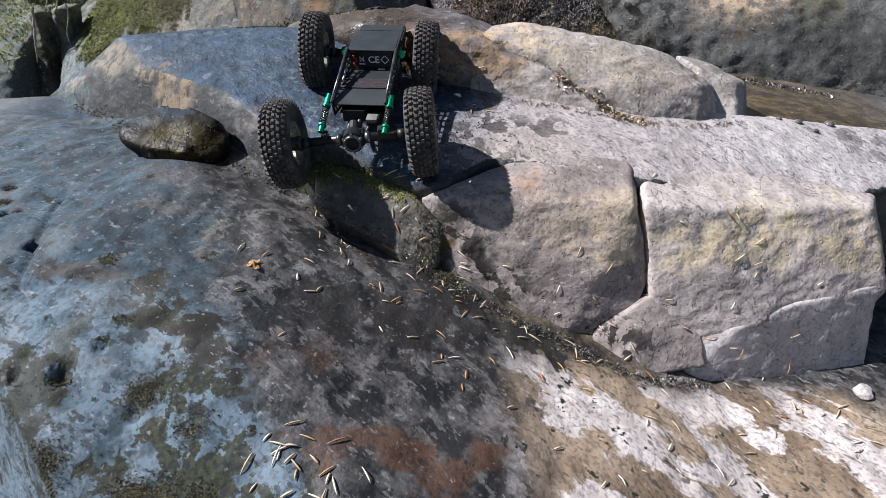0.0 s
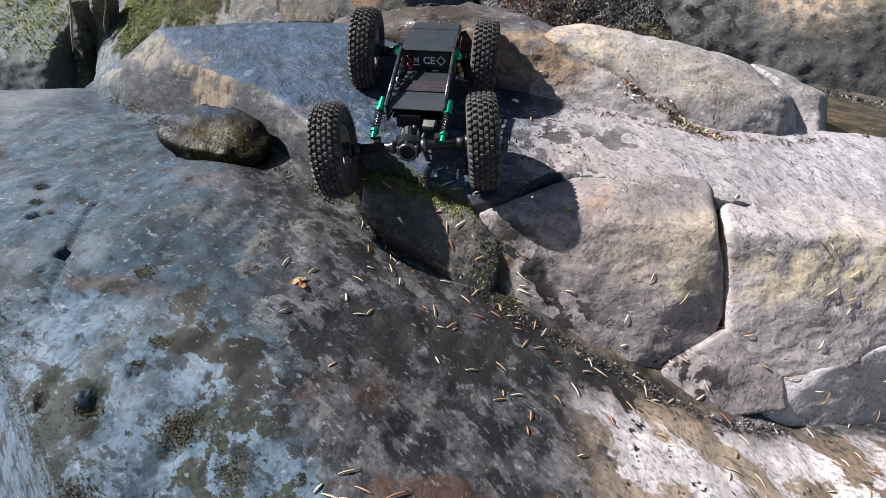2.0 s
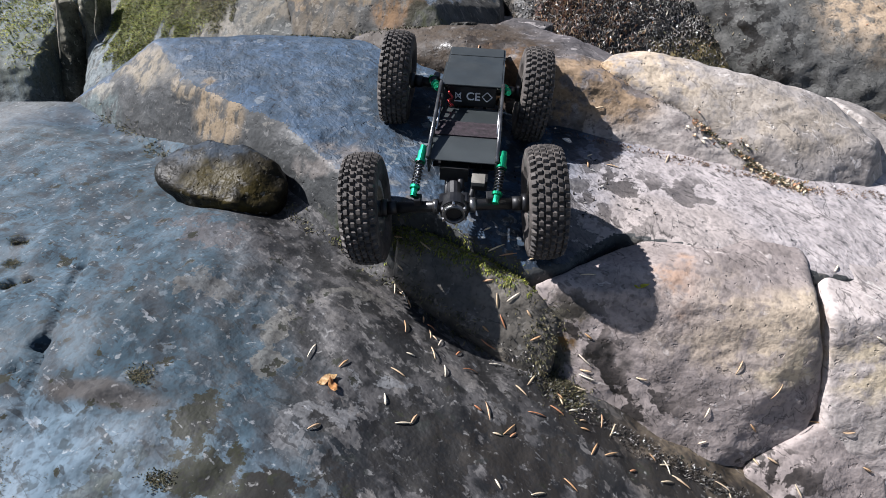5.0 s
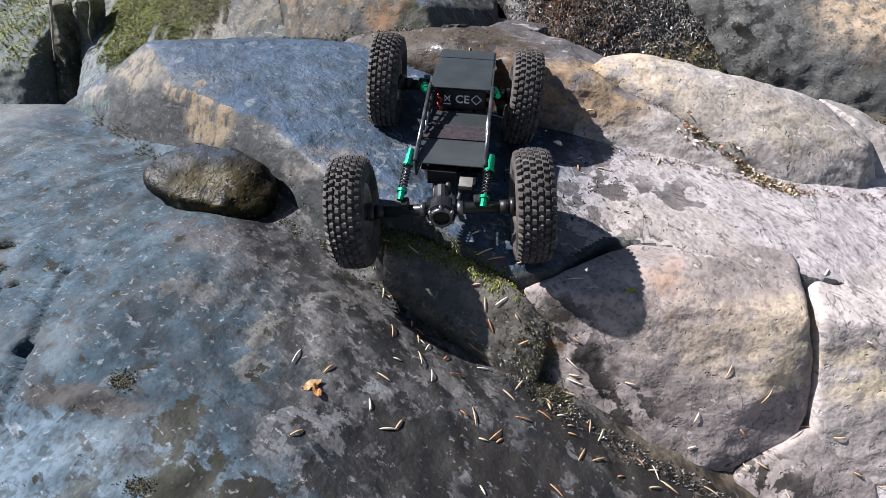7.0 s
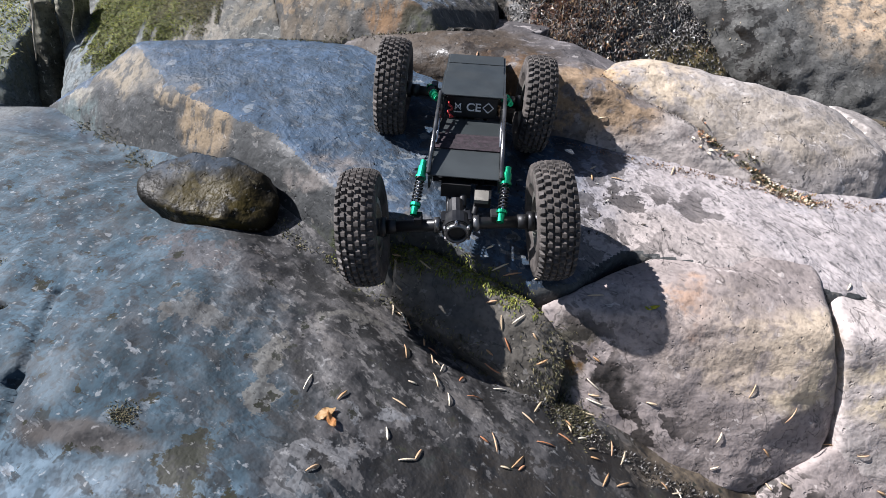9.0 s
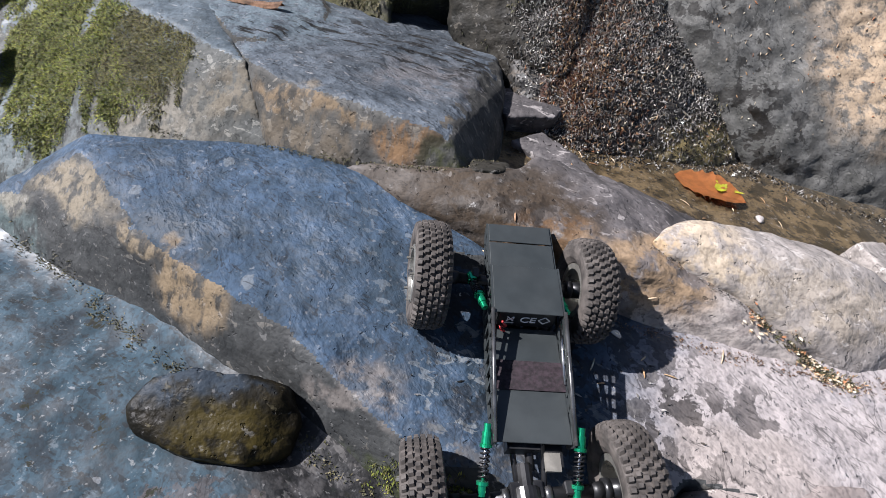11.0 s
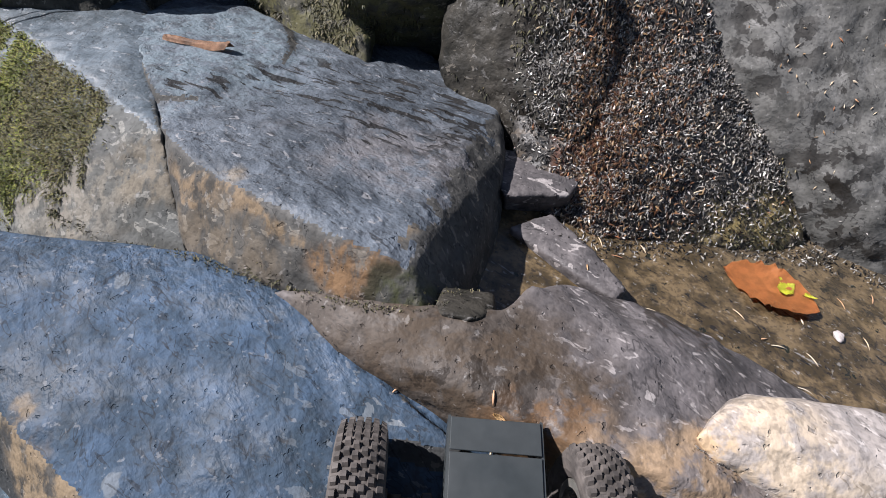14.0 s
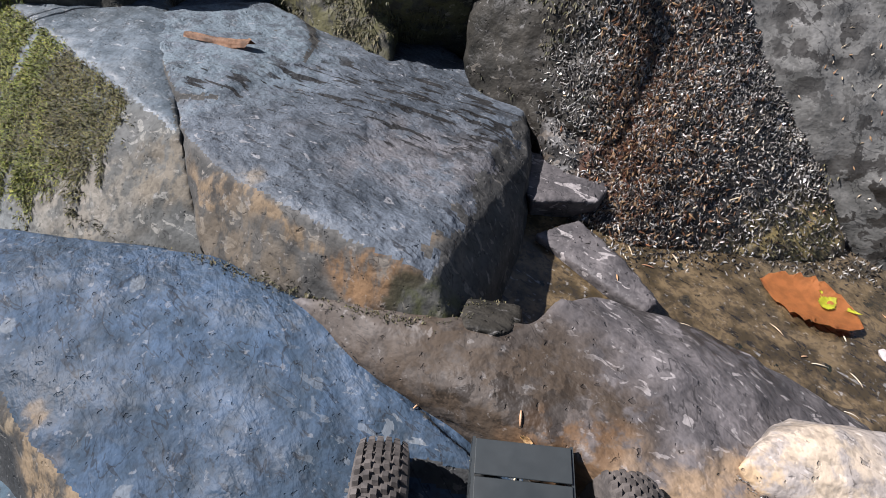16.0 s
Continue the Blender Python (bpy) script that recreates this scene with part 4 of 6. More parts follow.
chip = rock("rock_chip", [[
    (-0.150, 0.724, 0.306), (-0.05, 0.692, 0.291), (0.004, 0.668, 0.271), (-0.155, 0.690, 0.252), (-0.06, 0.642, 0.226), (0.020, 0.612, 0.190), (0.036, 0.652, 0.238), (0.0, 0.72, 0.2), (-0.15, 0.74, 0.2), (0.02, 0.62, 0.12), (-0.06, 0.645, 0.15), (-0.15, 0.70, 0.18)]],
    m_chip, "mossy foot of stone under the lip of the slab", voxel=0.0035, rounding=3, rough=0.005, seed=18)
river_stone = rock("river_stone", [[
    (-0.466, 0.764, 0.350), (-0.470, 0.775, 0.336), (-0.447, 0.792, 0.365), (-0.405, 0.800, 0.377), (-0.360, 0.796, 0.371), (-0.318, 0.784, 0.352), (-0.300, 0.774, 0.326), (-0.308, 0.742, 0.306),
    (-0.455, 0.745, 0.340), (-0.405, 0.727, 0.334), (-0.345, 0.720, 0.326), (-0.43, 0.745, 0.304), (-0.40, 0.735, 0.296), (-0.34, 0.735, 0.288), (-0.31, 0.765, 0.285), (-0.42, 0.815, 0.330), (-0.32, 0.815, 0.320)]],
    m_stone, "loose wet stone with moss, resting against the slab", category="stone", voxel=0.003, rounding=3, rough=0.006, seed=19)
back_left = rock("boulder", [[(-0.50, 1.64, 0.41), (-0.38, 1.55, 0.40), (-0.285, 1.50, 0.40), (-0.288, 1.545, 0.485), (-0.31, 1.60, 0.52), (-0.45, 1.68, 0.50), (-0.62, 1.85, 0.70), (-0.30, 1.85, 0.75), (-0.30, 1.9, 0.4), (-0.6, 1.95, 0.4)]],
    m_back, "dark mossy boulder at the head of the slope", voxel=0.008, rounding=4, rough=0.012, seed=11)
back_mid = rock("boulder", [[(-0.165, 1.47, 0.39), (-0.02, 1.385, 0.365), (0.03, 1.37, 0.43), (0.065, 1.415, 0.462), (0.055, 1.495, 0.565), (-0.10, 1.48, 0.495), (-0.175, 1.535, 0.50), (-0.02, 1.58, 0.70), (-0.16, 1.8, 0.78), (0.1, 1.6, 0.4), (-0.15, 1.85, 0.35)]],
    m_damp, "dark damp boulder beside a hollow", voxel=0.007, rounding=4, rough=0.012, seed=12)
lintel = rock("boulder", [[(-0.34, 1.570, 0.495), (-0.12, 1.575, 0.515), (-0.33, 1.545, 0.53), (-0.14, 1.550, 0.55), (-0.10, 1.63, 0.78), (-0.36, 1.66, 0.80), (-0.1, 1.9, 0.50), (-0.35, 1.9, 0.50), (-0.2, 1.9, 0.85), (-0.2, 1.80, 0.2), (-0.25, 1.80, 0.2), (-0.22, 2.0, 0.2)]],
    m_back, "mossy stone bridging a dark hollow", voxel=0.008, rounding=4, rough=0.012, seed=13)
seep = rock("rock_outcrop", [[
    (-0.03, 1.32, 0.36), (0.05, 1.285, 0.335), (0.2, 1.325, 0.31), (0.30, 1.335, 0.285), (0.39, 1.37, 0.27), (0.041, 1.36, 0.41), (0.074, 1.455, 0.495), (0.150, 1.428, 0.458), (0.245, 1.400, 0.380),
    (0.325, 1.395, 0.335), (0.06, 1.66, 0.62), (0.0, 1.62, 0.64), (0.1, 1.9, 0.85), (-0.1, 1.52, 0.50), (-0.1, 1.5, 0.2), (0.4, 1.5, 0.15), (0.3, 1.9, 0.2), (0.05, 1.3, 0.2), (0.38, 1.38, 0.15)]],
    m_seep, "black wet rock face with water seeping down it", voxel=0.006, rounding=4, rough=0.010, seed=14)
right_rock = rock("rock_outcrop", [[
    (0.405, 1.375, 0.26), (0.50, 1.322, 0.19), (0.90, 1.27, 0.10), (0.44, 1.372, 0.325), (0.56, 1.395, 0.345), (0.452, 1.53, 0.495), (0.352, 1.462, 0.395), (0.241, 1.527, 0.487), (0.150, 1.588, 0.575), (0.175, 1.76, 0.78), (0.40, 2.0, 0.90), (0.9, 2.3, 1.05), (1.5, 2.1, 0.70),
    (1.45, 1.42, 0.28), (1.6, 1.36, 0.0), (1.9, 1.9, 0.0), (1.2, 2.7, 0.3), (0.5, 2.5, 0.3), (0.42, 1.5, 0.1), (0.5, 1.36, 0.0), (0.9, 1.3, -0.1), (1.5, 1.35, -0.2), (1.7, 2.2, -0.1), (0.4, 2.0, 0.1)]],
    m_right, "tall weathered grey rock face with brown lichen", voxel=0.009, rounding=4, rough=0.012, seed=15)
left_rock = rock("rock_outcrop", [[
    (-1.13, 1.19, 0.10), (-1.080, 1.245, 0.345), (-1.080, 1.30, 0.385), (-1.11, 1.45, 0.43), (-1.5, 1.14, 0.10), (-1.48, 1.24, 0.33), (-1.45, 1.45, 0.42), (-2.0, 1.45, 0.05), (-1.7, 1.7, 0.48), (-1.2, 1.95, 0.56), (-1.13, 1.9, 0.1), (-1.9, 2.2, 0.1), (-1.3, 2.5, 0.2)]],
    m_pale, "pale streaked rock beyond a dark cleft", voxel=0.006, rounding=2, rough=0.009, seed=16)
cleft_back = rock("rock_outcrop", [[(-1.25, 1.40, 0.0), (-0.7, 1.44, 0.0), (-1.2, 1.62, 0.75), (-0.9, 1.62, 0.88), (-0.7, 1.60, 0.70), (-1.3, 2.3, 0), (-0.5, 2.5, 0), (-1.1, 2.3, 0.8), (-0.6, 2.2, 0.75)]],
    m_back, "dark rock at the back of a cleft", voxel=0.014, rounding=3, rough=0.02, seed=17)

for column in ([(-1.040, 1.315, 0.455), (-1.005, 1.305, 0.458), (-1.000, 1.345, 0.452), (-1.045, 1.36, 0.46), (-1.135, 1.300, 0.14), (-1.085, 1.295, 0.14), (-1.085, 1.36, 0.1), (-1.15, 1.36, 0.1)],
               [(-0.995, 1.345, 0.452), (-0.972, 1.325, 0.456), (-0.955, 1.345, 0.450), (-0.955, 1.40, 0.46), (-1.0, 1.40, 0.46), (-1.085, 1.335, 0.14), (-1.045, 1.325, 0.14), (-1.03, 1.36, 0.1), (-1.10, 1.40, 0.1)]):
    rock("rock_column", [column], m_column, "narrow upright column of brown stone inside the cleft", voxel=0.004, rounding=5, rough=0.009, seed=26 + len(column))


# ---- small things ----
from mathutils.bvhtree import BVHTree


def part(name, bm, material, parent=None, label="", smooth=False):
    """One mesh object of its own, under parent."""
    me = bpy.data.meshes.new(name)
    bmesh.ops.recalc_face_normals(bm, faces=bm.faces)
    bm.to_mesh(me)
    bm.free()
    ob = new(name, finish_mesh(me, material, smooth))
    ob.parent = parent
    return tagged(ob, label)


TREES = {ob.name: BVHTree.FromObject(ob, bpy.context.evaluated_depsgraph_get()) for ob in SOLIDS}


def land(x, y, above=2.0, only=None, way=(0, 0, -1), start=None):
    """The first stone met from above: the place and its normal."""
    o, best = Vector(start or (x, y, above)), None
    for name, tree in TREES.items():
        if only and name not in only:
            continue
        hit = tree.ray_cast(o, Vector(way))
        if hit[0] is not None and (best is None or hit[3] < best[2]):
            best = (hit[0], hit[1] if hit[1].dot(Vector(way)) < 0 else -hit[1], hit[3], name)
    return best


def laid(place, normal, spin, lift=0.0):
    """A pose that stands on a stone with its z along the normal, turned by spin degrees."""
    x = (Vector((1, 0, 0)) - normal * normal.x).normalized()
    turn = Matrix((x, normal.cross(x), normal)).transposed().to_4x4()
    return Matrix.Translation(place + normal * lift) @ turn @ pose(0, 0, 0, 0, 0, spin)


rng = random.Random(7)


def needle_mesh(length, width, bend):
    bm = bmesh.new()
    rings, n = [], 7
    for i in range(n):
        u = i / (n - 1)
        w = width * (0.25 + 0.75 * math.sin(math.pi * min(0.93, 0.08 + u * 0.9)))
        x, z = (u - 0.5) * length, bend * (1 - (2 * u - 1) ** 2) + 0.0006
        rings.append([bm.verts.new((x, -w / 2, z)), bm.verts.new((x, 0, z + w * 0.35)), bm.verts.new((x, w / 2, z)), bm.verts.new((x, 0, z - w * 0.2))])
    for a, b in zip(rings, rings[1:]):
        for k in range(4):
            bm.faces.new((a[k], a[(k + 1) % 4], b[(k + 1) % 4], b[k]))
    bm.faces.new(rings[0]), bm.faces.new(rings[-1])
    bmesh.ops.recalc_face_normals(bm, faces=bm.faces)
    me = bpy.data.meshes.new("needle")
    bm.to_mesh(me)
    bm.free()
    return finish_mesh(me, m_needle)


NEEDLES = [needle_mesh(l, w, b) for l, w, b in ((0.016, 0.0021, 0.001), (0.012, 0.0025, 0.0012), (0.019, 0.0020, 0.0016), (0.009, 0.0024, 0.0005))]


def drop_needle(x, y, spread=0.0):
    spot = land(x + rng.gauss(0, spread), y + rng.gauss(0, spread))
    if spot is None:
        return
    ob = new("dry_needle", rng.choice(NEEDLES))
    ob.matrix_world = laid(spot[0], spot[1], rng.uniform(0, 360), 0.0004)
    tagged(ob, "dry tan conifer needle fallen on the wet rock", "needle", "fallen needles")


for cx, cy, count, spread in ((0.10, 0.52, 26, 0.06), (0.24, 0.56, 22, 0.06), (0.38, 0.57, 22, 0.06), (-0.04, 0.56, 18, 0.06), (-0.10, 0.62, 10, 0.04), (-0.056, 0.312, 14, 0.019), (-0.02, 0.300, 8, 0.018),
                              (0.14, 0.28, 10, 0.03), (0.04, 0.61, 8, 0.018), (-0.14, 0.68, 8, 0.015), (-0.16, 0.53, 5, 0.05), (0.30, 0.40, 14, 0.09), (0.50, 0.56, 14, 0.06),
                              (0.05, 0.88, 8, 0.05), (0.30, 1.22, 12, 0.07), (0.08, 1.24, 8, 0.05), (-0.10, 0.96, 5, 0.025), (0.42, 0.66, 8, 0.04), (-0.02, 0.69, 7, 0.02)):
    for _ in range(count):
        drop_needle(cx, cy, spread)


def leaf_blade(length, width, curl, notch, seed):
    """A leaf lying in its own xy plane: a midrib fold, wavy toothed edge and curled tip."""
    r = random.Random(seed)
    bm = bmesh.new()
    n, rows = 22, []
    for i in range(n + 1):
        u = i / n
        half = width / 2 * (math.sin(math.pi * u ** 0.85) ** 0.7) * (1 + notch * math.sin(i * 2.1) + 0.09 * r.uniform(-1, 1)) + 0.0004
        x = (u - 0.5) * length
        z = curl * (u - 0.4) ** 2 + 0.0012 * math.sin(7 * u + seed)
        rows.append([bm.verts.new((x + 0.004 * abs(k) * length * 4, k * half, z + abs(k) * half * 0.22 + 0.0008 * math.sin(9 * u + 3 * k))) for k in (-1, -0.5, 0, 0.5, 1)])
    for a, b in zip(rows, rows[1:]):
        for k in range(4):
            bm.faces.new((a[k], a[k + 1], b[k + 1], b[k]))
    bmesh.ops.solidify(bm, geom=list(bm.faces), thickness=0.0006)
    return bm


def leaf(name, x, y, length, width, spin, material, label, category="leaf", curl=0.012, notch=0.06, seed=1, vein=True, lift=0.002):
    root = new(name)
    spot = land(x, y)
    root.matrix_world = laid(spot[0], spot[1].lerp(Vector((0, 0, 1)), 0.3).normalized(), spin, lift)
    part("blade", leaf_blade(length, width, curl, notch, seed), material, root, smooth=True)
    if vein:
        bm = bmesh.new()
        bmesh.ops.create_cone(bm, cap_ends=True, segments=6, radius1=0.0008, radius2=0.0003, depth=length * 1.06, matrix=pose(0.004, 0, 0.0012, 0, 90, 0))
        part("midrib", bm, m_needle, root)
    return tagged(root, label, category)


big_leaf = leaf("autumn_leaf", 0.284, 1.254, 0.122, 0.080, -28, m_leaf, "orange autumn leaf floating in a brown pool", curl=0.012, notch=0.05, seed=3, lift=0.0025, vein=False)
spot_bm = leaf_blade(0.026, 0.018, 0.02, 0.2, 5)
bmesh.ops.transform(spot_bm, matrix=pose(0.018, 0.010, 0.004, 0, 0, 60), verts=spot_bm.verts)
part("green_patch", spot_bm, m_leaf_green, big_leaf, "yellow-green patch on the leaf", True)
edge_bm = leaf_blade(0.050, 0.010, 0.02, 0.2, 8)
bmesh.ops.transform(edge_bm, matrix=pose(0.030, 0.018, 0.0035, 0, 0, -14), verts=edge_bm.verts)
part("green_rim", edge_bm, m_leaf_green, big_leaf, "yellow-green rim of the leaf", True)
leaf("yellow_leaflet", 0.112, 0.672, 0.014, 0.0032, 5, m_leaf_green, "small yellow-green leaflet on the grey block", vein=False, seed=2, lift=0.001)
leaf("dead_leaf", -0.172, 0.524, 0.018, 0.008, 40, m_leaf, "crumpled brown leaf scrap on wet slate", vein=False, seed=4, curl=0.012, lift=0.001)
leaf("dead_leaf", -0.165, 0.518, 0.014, 0.006, 130, m_leaf, "crumpled brown leaf scrap on wet slate", vein=False, seed=6, curl=0.012, lift=0.002)
leaf("dead_leaf", -0.072, 0.966, 0.022, 0.005, -40, m_leaf, "curled orange leaf scrap in a seam", vein=False, seed=9, curl=0.015, lift=0.003)


def bark_strip():
    """A curled strip of peeled bark, ragged at one end."""
    bm = bmesh.new()
    n, m, rows = 16, 7, []
    for i in range(n + 1):
        u = i / n
        r = 0.007 * (0.75 + 0.5 * u + 0.12 * math.sin(11 * u))
        row = []
        for j in range(m):
            a = math.radians(-100 + 200 * j / (m - 1))
            jag = 0.006 * rng.uniform(-1, 1) if i == n else 0
            row.append(bm.verts.new(((u - 0.5) * 0.10 + jag, r * math.sin(a), r * math.cos(a) + 0.0004 + 0.006 * max(0, u - 0.75) * 4)))
        rows.append(row)
    for a, b in zip(rows, rows[1:]):
        for k in range(m - 1):
            bm.faces.new((a[k], a[k + 1], b[k + 1], b[k]))
    bmesh.ops.solidify(bm, geom=list(bm.faces), thickness=0.0015)
    return bm


strip = part("bark_strip", bark_strip(), m_bark, None, "curled reddish strip of peeled bark lying on slate", True)
tagged(strip, category="bark")
s_place = land(-0.515, 1.462)
strip.matrix_world = laid(s_place[0], s_place[1], -6, 0.001)


def pebble(x, y, size, material, seed):
    bm = bmesh.new()
    bmesh.ops.create_icosphere(bm, subdivisions=3, radius=size)
    for v in bm.verts:
        k = 1 + 0.25 * noise.noise(v.co * (1.4 / size) + Vector((seed, 0, 0))) + 0.06 * noise.noise(v.co * (5 / size))
        v.co = Vector((v.co.x * 1.2, v.co.y, v.co.z * 0.6)) * k
    ob = part("pebble", bm, material, None, "small pale pebble on the wet rock", True)
    tagged(ob, category="pebble")
    spot = land(x, y)
    ob.matrix_world = laid(spot[0], spot[1], seed * 40, size * 0.4)


pebble(0.60, 0.60, 0.011, m_wedge, 1)
pebble(0.355, 1.195, 0.007, m_wedge, 2)
for k, (px, py, ps) in enumerate(((0.02, 1.17, 0.009), (0.03, 1.15, 0.005), (0.62, 0.94, 0.005), (0.60, 0.96, 0.006), (0.66, 0.98, 0.007), (0.57, 0.965, 0.004)), 3):
    pebble(px, py, ps, m_ridge, k)


# ---- moss and litter ----
def tufts(name, spots, length, blades, material, label, category, droop=0.5, width=0.28):
    """Many small bent blades on the given (place, normal) spots, as one mesh."""
    v, f = [], []
    for p, nrm in spots:
        a = nrm.orthogonal().normalized()
        b = nrm.cross(a)
        for _ in range(blades):
            t = rng.uniform(0, 6.283)
            side = a * math.cos(t) + b * math.sin(t)
            l = length * rng.uniform(0.5, 1.3)
            root = p + side * rng.uniform(0, length * 0.7)
            out = (nrm * rng.uniform(0.35, 1.0) + side * rng.uniform(0.2, 0.9) + Vector((0, 0, -droop))).normalized()
            w = nrm.cross(side).normalized() * (l * width * 0.5)
            mid, tip = root + out * l * 0.6, root + out * l + Vector((0, 0, -l * 0.25))
            k = len(v)
            v += [root - w * 0.7 - nrm * 0.001, root + w * 0.7 - nrm * 0.001, mid + w, mid - w, tip]
            f += [(k, k + 1, k + 2, k + 3), (k + 3, k + 2, k + 4)]
    me = bpy.data.meshes.new(name)
    me.from_pydata([tuple(c) for c in v], [], f)
    return tagged(new(name, finish_mesh(me, material)), label, category, kind="stuff")


def shower(count, box, only, way, keep):
    """Spots on the named stones met along way from a slanted box of starts; keep(place) thins them out."""
    got = []
    for _ in range(count):
        o = Vector([rng.uniform(a, b) for a, b in box])
        hit = land(0, 0, only=only, way=way, start=tuple(o))
        if hit and rng.random() < keep(hit[0]):
            got.append((hit[0], hit[1]))
    return got


def blot(p, scale, lo, hi, shift=0.0):
    return max(0.0, min(1.0, (noise.fractal(Vector(p) * scale + Vector((shift, 3.1, 0.7)), 1.0, 2.0, 3) - lo) / (hi - lo)))


TOWARDS = Vector((0, 0.8, -0.6)).normalized()
wall_names = (wall.name,)


def moss_on_wall(p):
    streak = blot((p.x * 2.6, 0, p.z * 0.25), 14, -0.35, 0.35)
    low = np.interp(p.x, (-0.97, -0.93, -0.87, -0.843, -0.818, -0.788, -0.774, -0.733, -0.71, -0.688, -0.649, -0.62, -0.59, -0.545), (0.46, 0.40, 0.368, 0.350, 0.343, 0.374, 0.402, 0.415, 0.402, 0.396, 0.418, 0.414, 0.435, 0.474)) - 0.045 * (streak - 0.45)
    down = -0.58 * (p.x + 0.465) - 0.815 * (p.y - 1.246)
    edge = smooth(-p.x + 0.03 * streak, 0.55, 0.58) * smooth(p.z, low - 0.022, low + 0.016) * smooth(down, 0.0, 0.012)
    return edge * (0.10 + 0.90 * blot((p.x * 2.2, p.y * 0.6, p.z * 0.8), 13, -0.52, -0.26))


def smooth(v, a, b):
    t = max(0.0, min(1.0, (v - a) / (b - a)))
    return t * t * (3 - 2 * t)


tufts("moss", shower(50000, ((-1.0, -0.5), (0.50, 1.08), (0.60, 1.15)), wall_names, TOWARDS, lambda p: moss_on_wall(p) * smooth(-p.x + 0.10 * blot(p, 10, -0.4, 0.4), 0.70, 0.80)), 0.0058, 5, m_moss,
      "green moss hanging over the grey stone wall", "moss")
tufts("moss", shower(50000, ((-1.0, -0.5), (0.50, 1.08), (0.60, 1.15)), wall_names, TOWARDS, lambda p: moss_on_wall(p) * smooth(p.x - 0.10 * blot(p, 10, -0.4, 0.4), -0.82, -0.70)), 0.0050, 5, m_olive,
      "olive-brown moss at the dry end of the stone wall", "moss", droop=0.5)


def along(points, count, spread, skip=()):
    """Spots scattered along a line of plan points."""
    got, pts = [], [Vector((*p, 0)) for p in points]
    legs = [(b - a).length for a, b in zip(pts, pts[1:])]
    for _ in range(count):
        d, k = rng.uniform(0, sum(legs)), 0
        while d > legs[k] and k < len(legs) - 1:
            d, k = d - legs[k], k + 1
        q = pts[k].lerp(pts[k + 1], d / legs[k])
        hit = land(q.x + rng.gauss(0, spread), q.y + rng.gauss(0, spread))
        if hit and hit[3] not in skip and rng.random() < 0.25 + blot(q, 30, -0.2, 0.2):
            got.append((hit[0], hit[1]))
    return got


tufts("moss", along(((-0.79, 1.045), (-0.65, 0.968), (-0.59, 0.922), (-0.50, 0.858), (-0.34, 0.782), (-0.25, 0.730), (-0.13, 0.676), (-0.04, 0.630)), 900, 0.0055, (river_stone.name,)), 0.0042, 4, m_dry_moss, "dark moss filling the seam under the slab", "moss", droop=0.1)
tufts("moss", along(((-0.23, 0.74), (-0.16, 0.722), (-0.10, 0.706), (-0.04, 0.688), (0.0, 0.668)), 900, 0.0055), 0.0042, 5, m_moss, "green moss on a lip of stone", "moss", droop=0.5)
tufts("litter", along(((0.0, 0.905), (0.036, 0.905), (0.2, 0.878), (0.33, 0.864), (0.42, 0.885), (0.5, 0.93)), 420, 0.0045), 0.0035, 3, m_litter, "brown litter and grit in the seam under the ridge", "litter", droop=0.1)
tufts("litter", along(((0.21, 0.912), (0.255, 0.898), (0.30, 0.876), (0.33, 0.866)), 430, 0.0045), 0.004, 4, m_dry_moss, "dry moss in the crack of the boulder", "moss", droop=0.1)
tufts("litter", along(((0.195, 0.920), (0.215, 0.908), (0.255, 0.896), (0.30, 0.874), (0.335, 0.864)), 170, 0.006), 0.0055, 3, m_needle, "dry tan leaf litter caught in the crack of the boulder", "litter", droop=0.1, width=0.42)
tufts("litter", along(((-0.03, 0.63), (0.04, 0.60), (0.10, 0.580), (0.2, 0.564), (0.28, 0.545), (0.34, 0.562), (0.385, 0.580)), 1900, 0.006), 0.0034, 3, m_debris, "black wet grit along the foot of the blocks", "grit", droop=0.1)
tufts("litter", along(((-0.155, 1.05), (-0.12, 1.085), (-0.09, 1.10), (-0.06, 1.12)), 240, 0.008), 0.0026, 4, m_dry_moss, "dark moss and litter in the hollow beside the shelf", "moss", droop=0.1)
tufts("litter", along(((0.02, 0.655), (0.015, 0.635), (0.03, 0.615), (0.05, 0.60)), 1100, 0.011), 0.0036, 4, m_dry_moss, "moss and grit in the corner of the block", "moss", droop=0.2)
tufts("moss", along(((-0.62, 1.20), (-0.5, 1.15), (-0.40, 1.12), (-0.32, 1.095), (-0.23, 1.062), (-0.17, 1.050)), 380, 0.003), 0.0036, 4, m_dry_moss, "dark moss in the seam behind the slab", "moss", droop=0.1)
tufts("moss", shower(5200, ((-0.60, 0.0), (1.0, 1.2), (0.75, 1.05)), (back_left.name, lintel.name, back_mid.name), TOWARDS, lambda p: blot(p, 9, -0.15, 0.2) * smooth(-p.x, -0.02, 0.12)), 0.007, 5, m_dry_moss,
      "olive moss on the dark boulders", "moss")
tufts("moss", shower(1200, ((0.22, 0.45), (0.75, 1.0), (0.60, 0.75)), (seep.name, right_rock.name), TOWARDS, lambda p: smooth(p.x, 0.20, 0.30) * smooth(-p.x, -0.37, -0.33) * smooth(-p.z, -0.38, -0.32)), 0.005, 4, m_dry_moss,
      "olive algae at the foot of the seep", "moss")


